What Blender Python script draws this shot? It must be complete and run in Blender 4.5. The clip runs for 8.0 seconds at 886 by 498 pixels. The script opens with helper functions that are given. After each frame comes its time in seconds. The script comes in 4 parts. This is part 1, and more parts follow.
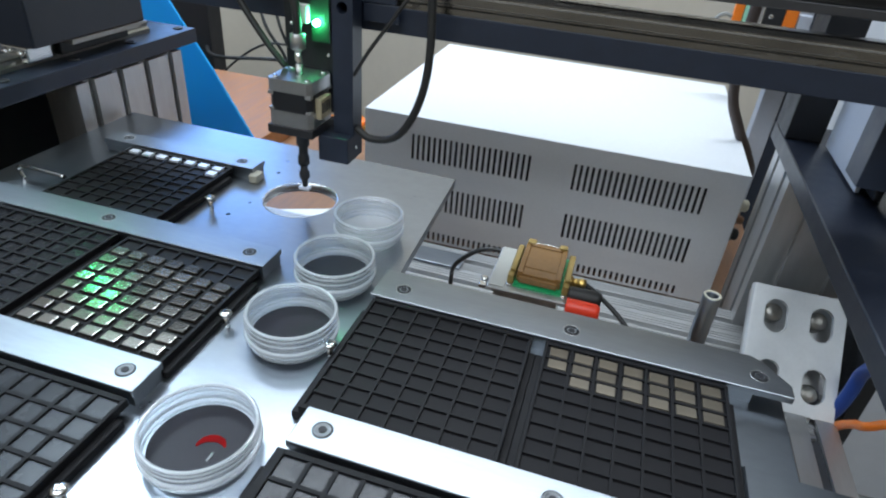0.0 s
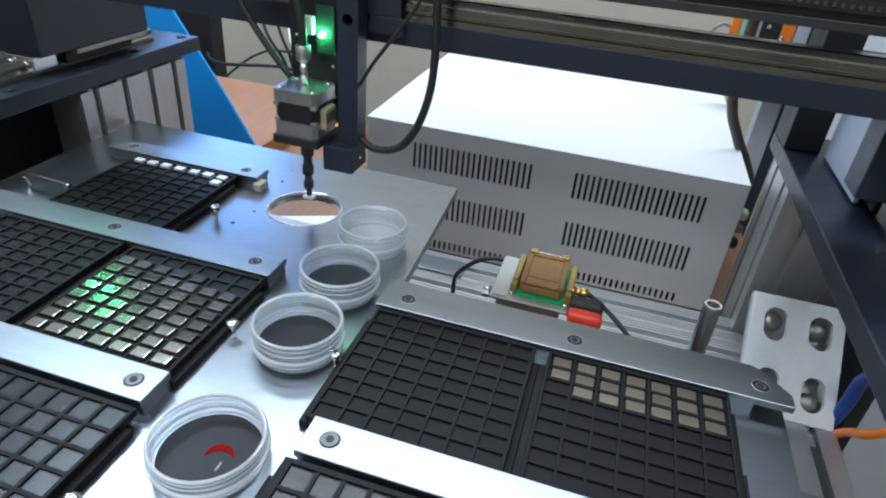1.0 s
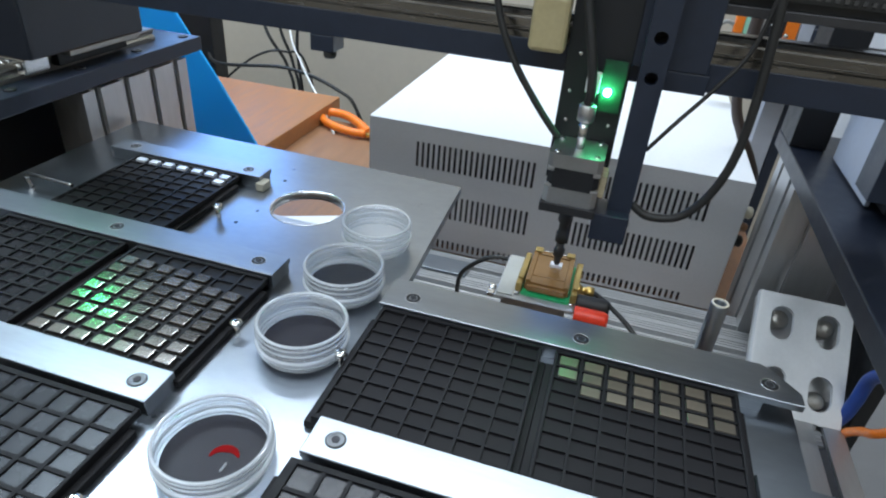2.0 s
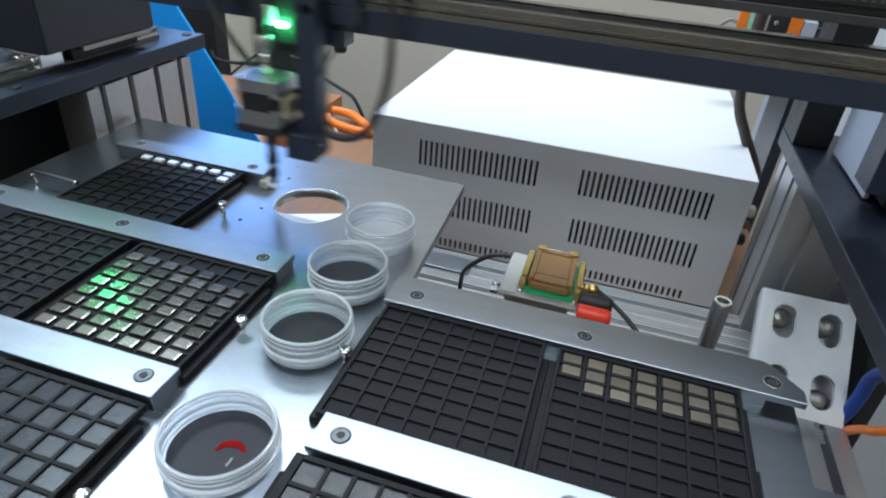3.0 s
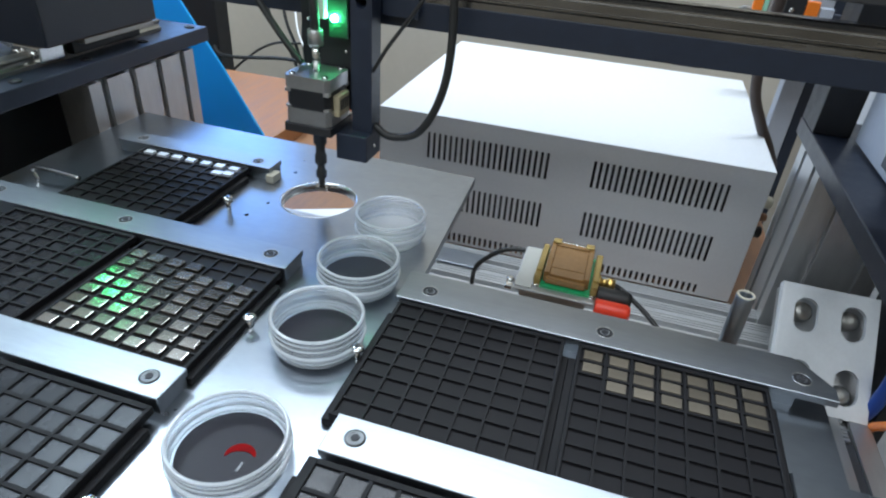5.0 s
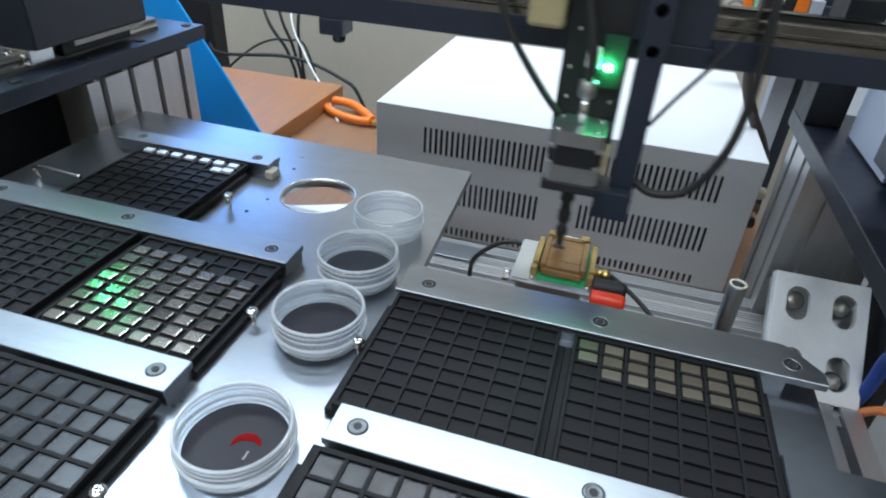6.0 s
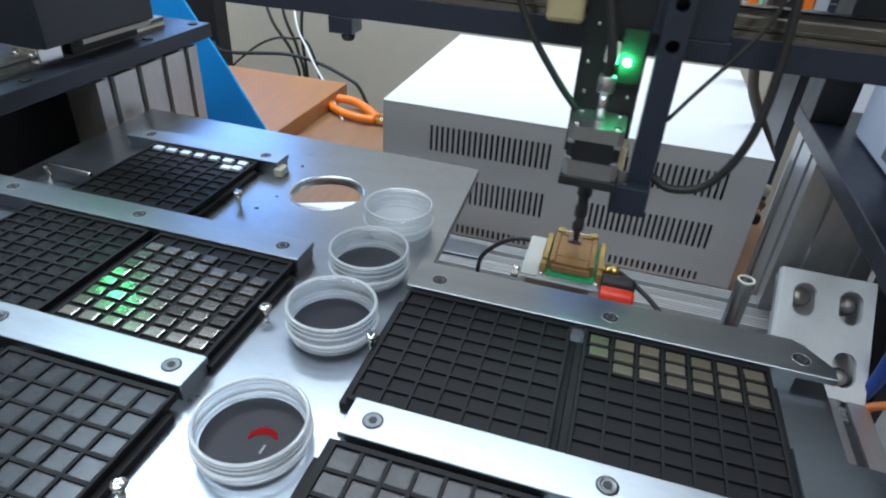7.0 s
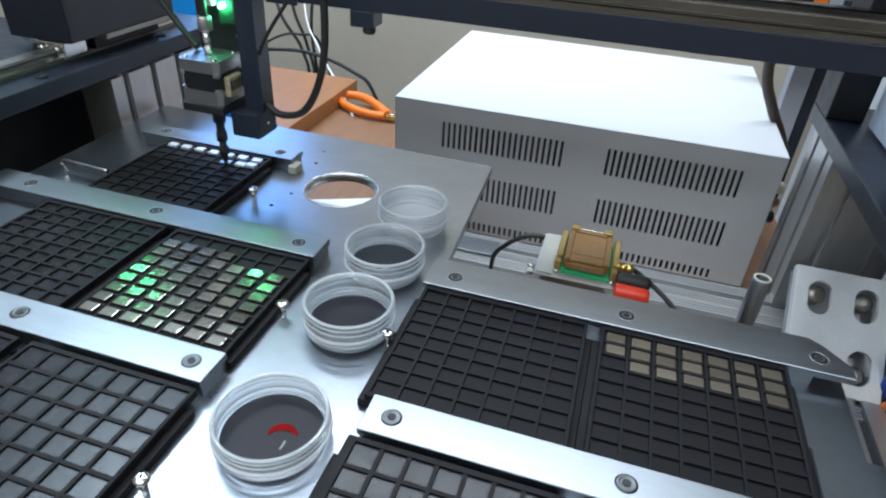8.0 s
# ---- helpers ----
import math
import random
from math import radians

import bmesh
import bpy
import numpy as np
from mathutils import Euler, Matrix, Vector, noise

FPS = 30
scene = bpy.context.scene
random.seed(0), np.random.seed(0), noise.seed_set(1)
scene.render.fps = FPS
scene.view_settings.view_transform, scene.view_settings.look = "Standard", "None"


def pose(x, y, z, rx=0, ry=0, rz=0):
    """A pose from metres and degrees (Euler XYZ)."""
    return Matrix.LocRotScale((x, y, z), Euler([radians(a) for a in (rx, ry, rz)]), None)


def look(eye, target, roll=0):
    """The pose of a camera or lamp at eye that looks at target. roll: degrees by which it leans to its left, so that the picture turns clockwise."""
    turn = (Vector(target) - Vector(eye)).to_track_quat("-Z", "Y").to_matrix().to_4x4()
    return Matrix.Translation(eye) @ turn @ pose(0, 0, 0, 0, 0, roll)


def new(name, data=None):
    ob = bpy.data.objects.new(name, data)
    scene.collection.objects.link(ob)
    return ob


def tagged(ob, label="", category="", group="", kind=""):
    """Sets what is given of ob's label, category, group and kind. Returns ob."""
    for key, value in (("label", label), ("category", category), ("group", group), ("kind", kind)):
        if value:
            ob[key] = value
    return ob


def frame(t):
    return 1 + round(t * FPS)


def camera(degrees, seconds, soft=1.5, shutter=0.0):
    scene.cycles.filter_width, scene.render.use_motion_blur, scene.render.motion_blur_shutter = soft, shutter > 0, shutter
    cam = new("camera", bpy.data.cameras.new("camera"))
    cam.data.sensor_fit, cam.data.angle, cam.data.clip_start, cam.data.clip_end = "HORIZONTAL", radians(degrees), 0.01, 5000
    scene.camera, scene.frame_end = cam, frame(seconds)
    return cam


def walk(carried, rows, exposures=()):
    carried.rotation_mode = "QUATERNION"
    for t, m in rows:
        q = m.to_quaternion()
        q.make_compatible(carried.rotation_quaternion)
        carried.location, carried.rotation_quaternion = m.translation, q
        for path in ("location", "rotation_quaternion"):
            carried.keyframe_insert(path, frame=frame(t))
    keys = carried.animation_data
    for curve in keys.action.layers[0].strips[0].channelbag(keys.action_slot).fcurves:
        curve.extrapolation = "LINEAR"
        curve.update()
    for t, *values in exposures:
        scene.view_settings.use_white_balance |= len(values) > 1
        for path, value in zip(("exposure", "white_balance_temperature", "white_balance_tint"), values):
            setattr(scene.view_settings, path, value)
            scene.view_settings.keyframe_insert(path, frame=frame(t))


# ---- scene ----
cam = camera(71.3, 8.0, soft=2.15, shutter=0.5)
PATH = [
    (0, (0.107, -0.317, 0.254), (-0.321, 1.326, -0.803), 4.9),
    (0.5, (0.106, -0.323, 0.257), (-0.318, 1.326, -0.793), 5.1),
    (1, (0.103, -0.32, 0.259), (-0.321, 1.332, -0.785), 5.1),
    (1.5, (0.101, -0.318, 0.256), (-0.325, 1.335, -0.785), 4.9),
    (3, (0.099, -0.321, 0.256), (-0.332, 1.328, -0.791), 4.9),
    (3.5, (0.098, -0.32, 0.256), (-0.339, 1.328, -0.79), 4.8),
    (4, (0.097, -0.318, 0.254), (-0.344, 1.331, -0.788), 4.5),
    (4.5, (0.095, -0.313, 0.25), (-0.344, 1.331, -0.801), 4.5),
    (5, (0.09, -0.312, 0.248), (-0.349, 1.326, -0.813), 4.3),
    (6.5, (0.092, -0.323, 0.252), (-0.332, 1.308, -0.824), 3.7),
    (7, (0.086, -0.324, 0.251), (-0.342, 1.305, -0.827), 3.7),
    (7.5, (0.083, -0.324, 0.251), (-0.353, 1.294, -0.84), 3.5),
    (8, (0.08, -0.326, 0.252), (-0.365, 1.29, -0.838), 3.5),
]
walk(cam, [(t, look(eye, target, roll)) for t, eye, target, roll in PATH])

# ---------------------------------------------------------------- world and light
world = bpy.data.worlds.new("room_world")
scene.world = world
world.use_nodes = True
world.node_tree.nodes["Background"].inputs[0].default_value = (0.75, 0.82, 0.95, 1)
world.node_tree.nodes["Background"].inputs[1].default_value = 0.25


def area_lamp(name, at, target, sx, sy, watts, colour):
    data = bpy.data.lights.new(name, "AREA")
    data.shape, data.size, data.size_y, data.energy, data.color = "RECTANGLE", sx, sy, watts, colour
    ob = new(name, data)
    ob.matrix_world = look(at, target)
    return ob


area_lamp("unseen_overhead_lamp", (-0.20, 0.90, 1.66), (-0.20, 0.90, 0.0), 1.4, 0.30, 28.0, (0.78, 0.89, 1.0))
area_lamp("unseen_overhead_lamp", (-1.25, 0.60, 1.66), (-1.25, 0.60, 0.0), 0.5, 0.72, 28.0, (0.66, 0.84, 1.0))
# Wide fill added behind the camera to brighten box front and extrusions.
area_lamp("unseen_overhead_lamp", (-0.15, -1.15, 1.66), (-0.15, -1.15, 0.0), 2.4, 1.2, 42.0, (0.83, 0.925, 1.0))
scene.view_settings.exposure = 0.0


# ---------------------------------------------------------------- mesh helpers
def mat(name, colour, rough=0.5, metal=0.0, vary=0.12, scale=60.0, bump=0.0, stretch=(1, 1, 1), fine=6.0, emit=None, spec=0.5):
    """Principled material with colour and roughness varied at two scales."""
    m = bpy.data.materials.new(name)
    m.use_nodes = True
    nt = m.node_tree
    b = nt.nodes["Principled BSDF"]
    b.inputs["Roughness"].default_value, b.inputs["Metallic"].default_value = rough, metal
    b.inputs["Specular IOR Level"].default_value = spec
    co = nt.nodes.new("ShaderNodeTexCoord")
    mp = nt.nodes.new("ShaderNodeMapping")
    mp.inputs["Scale"].default_value = stretch
    nt.links.new(co.outputs["Object"], mp.inputs[0])
    n1, n2 = nt.nodes.new("ShaderNodeTexNoise"), nt.nodes.new("ShaderNodeTexNoise")
    n1.inputs["Scale"].default_value, n2.inputs["Scale"].default_value = scale, scale * fine
    n1.inputs["Detail"].default_value = n2.inputs["Detail"].default_value = 3
    nt.links.new(mp.outputs[0], n1.inputs[0])
    nt.links.new(mp.outputs[0], n2.inputs[0])
    mixv = nt.nodes.new("ShaderNodeMath")
    mixv.operation = "MULTIPLY_ADD"
    mixv.inputs[1].default_value = 0.6
    half = nt.nodes.new("ShaderNodeMath")
    half.operation = "MULTIPLY"
    half.inputs[1].default_value = 0.4
    nt.links.new(n2.outputs[0], half.inputs[0])
    nt.links.new(n1.outputs[0], mixv.inputs[0])
    nt.links.new(half.outputs[0], mixv.inputs[2])
    ramp = nt.nodes.new("ShaderNodeValToRGB")
    ramp.color_ramp.elements[0].position, ramp.color_ramp.elements[1].position = 0.3, 0.7
    lo = [max(0.0, c * (1 - vary)) for c in colour]
    hi = [min(1.0, c * (1 + vary)) for c in colour]
    ramp.color_ramp.elements[0].color, ramp.color_ramp.elements[1].color = (*lo, 1), (*hi, 1)
    nt.links.new(mixv.outputs[0], ramp.inputs[0])
    nt.links.new(ramp.outputs[0], b.inputs["Base Color"])
    rr = nt.nodes.new("ShaderNodeMapRange")
    rr.inputs[1].default_value, rr.inputs[2].default_value = 0.3, 0.7
    rr.inputs[3].default_value, rr.inputs[4].default_value = max(0.02, rough * (1 - vary)), min(1.0, rough * (1 + vary))
    nt.links.new(mixv.outputs[0], rr.inputs[0])
    nt.links.new(rr.outputs[0], b.inputs["Roughness"])
    if bump:
        bp = nt.nodes.new("ShaderNodeBump")
        bp.inputs["Strength"].default_value, bp.inputs["Distance"].default_value = bump, 0.0006
        nt.links.new(mixv.outputs[0], bp.inputs["Height"])
        nt.links.new(bp.outputs[0], b.inputs["Normal"])
    if emit:
        b.inputs["Emission Color"].default_value, b.inputs["Emission Strength"].default_value = (*emit[0], 1), emit[1]
    return m


def random_tint(m, amount):
    """Shift the brightness of a material a little from object to object."""
    nt = m.node_tree
    b = nt.nodes["Principled BSDF"]
    link = b.inputs["Base Color"].links[0]
    src = link.from_socket
    info = nt.nodes.new("ShaderNodeObjectInfo")
    mr = nt.nodes.new("ShaderNodeMapRange")
    mr.inputs[3].default_value, mr.inputs[4].default_value = 1 - amount, 1 + amount
    hs = nt.nodes.new("ShaderNodeHueSaturation")
    nt.links.new(info.outputs["Random"], mr.inputs[0])
    nt.links.new(mr.outputs[0], hs.inputs["Value"])
    nt.links.new(src, hs.inputs["Color"])
    nt.links.new(hs.outputs[0], b.inputs["Base Color"])
    return m


def add_box(bm, x0, x1, y0, y1, z0, z1, bevel=0.0):
    vs = bmesh.ops.create_cube(bm, size=1.0, matrix=Matrix.Translation(((x0 + x1) / 2, (y0 + y1) / 2, (z0 + z1) / 2)) @ Matrix.Diagonal((x1 - x0, y1 - y0, z1 - z0, 1)))["verts"]
    if bevel:
        es = list({e for v in vs for e in v.link_edges})
        bmesh.ops.bevel(bm, geom=es, offset=bevel, segments=2, profile=0.5, affect="EDGES")
    return bm


def box(x0, x1, y0, y1, z0, z1, bevel=0.0):
    return add_box(bmesh.new(), x0, x1, y0, y1, z0, z1, bevel)


def add_lathe(bm, profile, m=None, seg=32, closed=False):
    """Turn (radius, height) pairs round z; then move by m."""
    m = m or Matrix()
    rings = []
    for r, z in profile:
        rings.append([bm.verts.new(m @ Vector((r * math.cos(2 * math.pi * i / seg), r * math.sin(2 * math.pi * i / seg), z))) for i in range(seg)])
    pairs = list(zip(rings, rings[1:]))
    if closed:
        pairs.append((rings[-1], rings[0]))
    for a, b in pairs:
        for i in range(seg):
            j = (i + 1) % seg
            f = bm.faces.new((a[i], a[j], b[j], b[i]))
            f.smooth = True
    if not closed:
        bm.faces.new(list(reversed(rings[0])))
        bm.faces.new(rings[-1])
    return bm


def lathe(profile, m=None, seg=32, closed=False):
    return add_lathe(bmesh.new(), profile, m, seg, closed)


def add_prism(bm, outline, z0, z1, m=None):
    """A flat outline in x, y raised from z0 to z1."""
    m = m or Matrix()
    lo = [bm.verts.new(m @ Vector((x, y, z0))) for x, y in outline]
    hi = [bm.verts.new(m @ Vector((x, y, z1))) for x, y in outline]
    n = len(outline)
    bm.faces.new(list(reversed(lo)))
    bm.faces.new(hi)
    for i in range(n):
        j = (i + 1) % n
        bm.faces.new((lo[i], lo[j], hi[j], hi[i]))
    return bm


def prism(outline, z0, z1, m=None):
    return add_prism(bmesh.new(), outline, z0, z1, m)


def tube(points, radius, seg=10, steps=8):
    """A round cable through points, smoothed with Catmull-Rom."""
    p = [Vector(q) for q in points]
    p = [p[0] * 2 - p[1]] + p + [p[-1] * 2 - p[-2]]
    way = []
    for i in range(1, len(p) - 2):
        for k in range(steps):
            t = k / steps
            a, b, c, d = p[i - 1], p[i], p[i + 1], p[i + 2]
            way.append(0.5 * (2 * b + (c - a) * t + (2 * a - 5 * b + 4 * c - d) * t * t + (3 * b - a - 3 * c + d) * t ** 3))
    way.append(p[-2])
    bm = bmesh.new()
    rings = []
    up = Vector((0.3, 0.2, 0.93)).normalized()
    for i, q in enumerate(way):
        tan = (way[min(i + 1, len(way) - 1)] - way[max(i - 1, 0)]).normalized()
        side = tan.cross(up)
        if side.length < 1e-3:
            side = tan.cross(Vector((1, 0, 0)))
        side.normalize()
        up2 = side.cross(tan).normalized()
        up = up2
        rings.append([bm.verts.new(q + radius * (math.cos(2 * math.pi * s / seg) * side + math.sin(2 * math.pi * s / seg) * up2)) for s in range(seg)])
    for a, b in zip(rings, rings[1:]):
        for i in range(seg):
            j = (i + 1) % seg
            f = bm.faces.new((a[i], a[j], b[j], b[i]))
            f.smooth = True
    bm.faces.new(list(reversed(rings[0])))
    bm.faces.new(rings[-1])
    return bm


def mesh_of(name, bm, material):
    bmesh.ops.recalc_face_normals(bm, faces=bm.faces)
    me = bpy.data.meshes.new(name)
    bm.to_mesh(me)
    bm.free()
    me.materials.append(material)
    return me


def part(name, bm, material, parent, label=""):
    ob = new(name, mesh_of(name, bm, material))
    ob.parent = parent
    if label:
        tagged(ob, label)
    return ob


def piece(name, me, parent, at=(0, 0, 0)):
    ob = new(name, me)
    ob.parent = parent
    ob.location = at
    return ob


def thing(name, label, category, at=(0, 0, 0), group="", kind=""):
    ob = new(name)
    ob.location = at
    ob.empty_display_size = 0.01
    return tagged(ob, label, category, group, kind)


def solid(name, bm, material, label, category="", group="", kind=""):
    return tagged(new(name, mesh_of(name, bm, material)), label, category, group, kind)


def sheer_plastic(name, colour):
    """Thin dyed plastic that lets part of the light through from behind."""
    m = bpy.data.materials.new(name)
    m.use_nodes = True
    nt = m.node_tree
    b = nt.nodes["Principled BSDF"]
    b.inputs["Roughness"].default_value = 0.4
    n = nt.nodes.new("ShaderNodeTexNoise")
    n.inputs["Scale"].default_value = 9
    ramp = nt.nodes.new("ShaderNodeValToRGB")
    ramp.color_ramp.elements[0].color = (*[c * 0.9 for c in colour], 1)
    ramp.color_ramp.elements[1].color = (*colour, 1)
    back, mix = nt.nodes.new("ShaderNodeBsdfTranslucent"), nt.nodes.new("ShaderNodeMixShader")
    nt.links.new(n.outputs[0], ramp.inputs[0])
    nt.links.new(ramp.outputs[0], b.inputs["Base Color"])
    nt.links.new(ramp.outputs[0], back.inputs[0])
    mix.inputs[0].default_value = 0.35
    nt.links.new(b.outputs[0], mix.inputs[1])
    nt.links.new(back.outputs[0], mix.inputs[2])
    nt.links.new(mix.outputs[0], nt.nodes["Material Output"].inputs[0])
    return m


# ---------------------------------------------------------------- materials
ALU = mat("brushed_aluminium", (0.290, 0.314, 0.345), 0.29, 1.0, 0.06, 30, 0.0, (1, 1.6, 1), 4.0)
ALU_BAR = mat("milled_aluminium_bar", (0.315, 0.34, 0.37), 0.36, 1.0, 0.08, 16, 0.015, (1, 5, 1))
ALU_EXT = mat("anodised_extrusion", (0.52, 0.52, 0.52), 0.42, 0.9, 0.08, 20, 0.03, (6, 6, 1))
STEEL = mat("polished_steel", (0.68, 0.68, 0.67), 0.2, 1.0, 0.1, 80)
SCREW_GREY = mat("grey_oxide_steel", (0.16, 0.165, 0.17), 0.38, 0.9, 0.15, 80)
DARK_STEEL = mat("black_oxide_steel", (0.025, 0.025, 0.028), 0.5, 0.2, 0.15, 80)
TRAY = mat("black_tray_plastic", (0.0092, 0.0088, 0.010), 0.55, 0.0, 0.15, 90, 0.06, spec=0.18)
TRAY_FLOOR = mat("black_tray_pocket_floor", (0.0100, 0.0092, 0.0104), 0.5, 0.0, 0.15, 60, 0.05, spec=0.14)
TRAY_SHALLOW = mat("glossy_black_pocket_floor", (0.015, 0.015, 0.018), 0.27, 0.0, 0.22, 45, 0.14, spec=0.27, fine=3.0)
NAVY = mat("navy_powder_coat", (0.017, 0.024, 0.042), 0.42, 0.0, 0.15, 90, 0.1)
# Darker copy of NAVY: shade put into the colour of strongly lit faces.
NAVY_SHADED = mat("navy_shaded_copy", (0.009, 0.012, 0.021), 0.38, 0.0, 0.15, 90, 0.05)
BLACK = mat("matt_black_paint", (0.010, 0.011, 0.014), 0.5, 0.0, 0.2, 60, 0.1)
RUBBER = mat("black_rubber", (0.018, 0.018, 0.018), 0.55, 0.0, 0.2, 100)
WHITE_BOX = mat("white_powder_coated_steel", (0.74, 0.75, 0.77), 0.48, 0.0, 0.03, 300, 0.15)
# Dark colour painted in as shade inside vents, slots, sockets and holes.
VOID = mat("recess_shade_dark", (0.03, 0.03, 0.035), 0.7)
WOOD = mat("oak_desk_laminate", (0.35, 0.150, 0.055), 0.45, 0.0, 0.25, 14, 0.05, (8, 1, 1))
WOOD_EDGE = mat("dark_desk_laminate", (0.26, 0.13, 0.065), 0.45, 0.0, 0.25, 14, 0.05, (8, 1, 1))
WALL = mat("greige_wall_paint", (0.50, 0.44, 0.36), 0.85, 0.0, 0.05, 8, 0.1)
BLUE = sheer_plastic("bright_blue_plastic", (0.03, 0.52, 1.0))
ORANGE = mat("orange_plastic", (0.85, 0.20, 0.015), 0.4, 0.0, 0.08, 60)
RED = mat("red_plug_plastic", (0.75, 0.05, 0.02), 0.4, 0.0, 0.08, 100)
BRASS = mat("gold_plated_brass", (0.75, 0.50, 0.16), 0.28, 1.0, 0.12, 90)
ULTEM = mat("amber_socket_plastic", (0.19, 0.098, 0.032), 0.24, 0.0, 0.14, 220)
PCB_DARK = mat("dark_circuit_board", (0.007, 0.040, 0.022), 0.5, 0.0, 0.3, 300)
PCB = mat("green_circuit_board", (0.01, 0.26, 0.09), 0.4, 0.0, 0.2, 200)
SOCKET_BRASS = mat("dull_socket_brass", (0.34, 0.245, 0.085), 0.38, 0.6, 0.2, 120)
SHEET_WHITE = mat("greyish_clear_sheet", (0.38, 0.385, 0.36), 0.3, 0.0, 0.06, 60)
CREAM = mat("cream_nylon", (0.62, 0.58, 0.46), 0.45, 0.0, 0.06, 60)
PAPER = mat("white_paper", (0.8, 0.8, 0.78), 0.8, 0.0, 0.03, 20)
CHIP = random_tint(mat("bare_die_metal", (0.46, 0.42, 0.38), 0.18, 0.95, 0.10, 90), 0.40)
CHIP_GOLD = random_tint(mat("golden_die_metal", (0.24, 0.208, 0.165), 0.30, 0.9, 0.07, 60), 0.22)
CHIP_WHITE = random_tint(mat("pale_die_ceramic", (0.66, 0.68, 0.74), 0.35, 0.3, 0.1, 260), 0.1)
RAIL_GREY = mat("dull_rail_steel", (0.30, 0.29, 0.27), 0.4, 1.0, 0.2, 30, 0.0, (8, 1, 8))
LAMP_BLUE = mat("blue_white_work_light", (0.7, 0.8, 0.9), 0.4, emit=((0.22, 0.46, 1.0), 2.6))
SKY_PANE = mat("daylight_sky", (0.3, 0.5, 0.9), 0.8, emit=((0.20, 0.44, 1.0), 4.8))
PALE_GREY = mat("pale_grey_blue_paint", (0.42, 0.45, 0.52), 0.45, 0.0, 0.06, 30)
FOIL = mat("crinkled_clear_film", (0.7, 0.72, 0.74), 0.22, 0.85, 0.2, 120)
# Colour of a red reflection painted into the low jar.
DULL_RED = mat("dull_red_reflection", (0.20, 0.004, 0.005), 0.7, 0.0, 0.25, 200, spec=0.05)
LED_HEAD = mat("bright_green_led", (0.1, 0.9, 0.4), 0.3, emit=((0.10, 1.0, 0.40), 300.0))
LED_GREEN = mat("green_led", (0.1, 0.9, 0.4), 0.3, emit=((0.06, 1.0, 0.34), 120.0))


def darkened_film(name, colour, through_part, tint):
    """Film tinted dark for the gantry's reflection; part of the light still passes down to the jar base."""
    m = mat(name, colour, 0.34, 0.0, 0.15, 40, spec=0.15)
    nt = m.node_tree
    clear, mix = nt.nodes.new("ShaderNodeBsdfTransparent"), nt.nodes.new("ShaderNodeMixShader")
    clear.inputs[0].default_value = (*tint, 1)
    mix.inputs[0].default_value = through_part
    nt.links.new(nt.nodes["Principled BSDF"].outputs[0], mix.inputs[1])
    nt.links.new(clear.outputs[0], mix.inputs[2])
    nt.links.new(mix.outputs[0], nt.nodes["Material Output"].inputs[0])
    return m


# Both tints carry the reflection of the dark gantry in their colour.
FILM_DARK = darkened_film("darkened_base_film", (0.036, 0.034, 0.041), 0.30, (0.50, 0.48, 0.52))
FILM_GREY = darkened_film("grey_base_film", (0.06, 0.063, 0.072), 0.45, (0.55, 0.57, 0.62))


def clear_plastic(name, low, high, edge):
    """Milky clear plastic: mostly see-through, a little white scatter and gloss."""
    m = bpy.data.materials.new(name)
    m.use_nodes = True
    nt = m.node_tree
    out = nt.nodes["Material Output"]
    nt.nodes.remove(nt.nodes["Principled BSDF"])
    clear, gloss = nt.nodes.new("ShaderNodeBsdfTransparent"), nt.nodes.new("ShaderNodeBsdfGlossy")
    clear.inputs[0].default_value = (0.97, 0.98, 0.99, 1)
    gloss.inputs["Roughness"].default_value = 0.10
    milk, back = nt.nodes.new("ShaderNodeBsdfDiffuse"), nt.nodes.new("ShaderNodeBsdfTranslucent")
    milk.inputs[0].default_value = back.inputs[0].default_value = (0.93, 0.95, 0.97, 1)
    scatter, body, skin = nt.nodes.new("ShaderNodeMixShader"), nt.nodes.new("ShaderNodeMixShader"), nt.nodes.new("ShaderNodeMixShader")
    scatter.inputs[0].default_value = 0.5
    nt.links.new(milk.outputs[0], scatter.inputs[1])
    nt.links.new(back.outputs[0], scatter.inputs[2])
    n = nt.nodes.new("ShaderNodeTexNoise")
    n.inputs["Scale"].default_value = 180
    mr = nt.nodes.new("ShaderNodeMapRange")
    mr.inputs[3].default_value, mr.inputs[4].default_value = low, high
    nt.links.new(n.outputs[0], mr.inputs[0])
    nt.links.new(mr.outputs[0], body.inputs[0])
    nt.links.new(clear.outputs[0], body.inputs[1])
    nt.links.new(scatter.outputs[0], body.inputs[2])
    lw = nt.nodes.new("ShaderNodeLayerWeight")
    lw.inputs[0].default_value = 0.45
    amount = nt.nodes.new("ShaderNodeMapRange")
    amount.inputs[3].default_value, amount.inputs[4].default_value = 0.05, edge
    nt.links.new(lw.outputs["Facing"], amount.inputs[0])
    nt.links.new(amount.outputs[0], skin.inputs[0])
    nt.links.new(body.outputs[0], skin.inputs[1])
    nt.links.new(gloss.outputs[0], skin.inputs[2])
    nt.links.new(skin.outputs[0], out.inputs[0])
    return m


CLEAR = clear_plastic("clear_polypropylene", 0.12, 0.20, 0.34)
MILKY = clear_plastic("milky_polypropylene", 0.40, 0.60, 0.30)
HAZY = clear_plastic("hazy_polypropylene", 0.26, 0.40, 0.30)

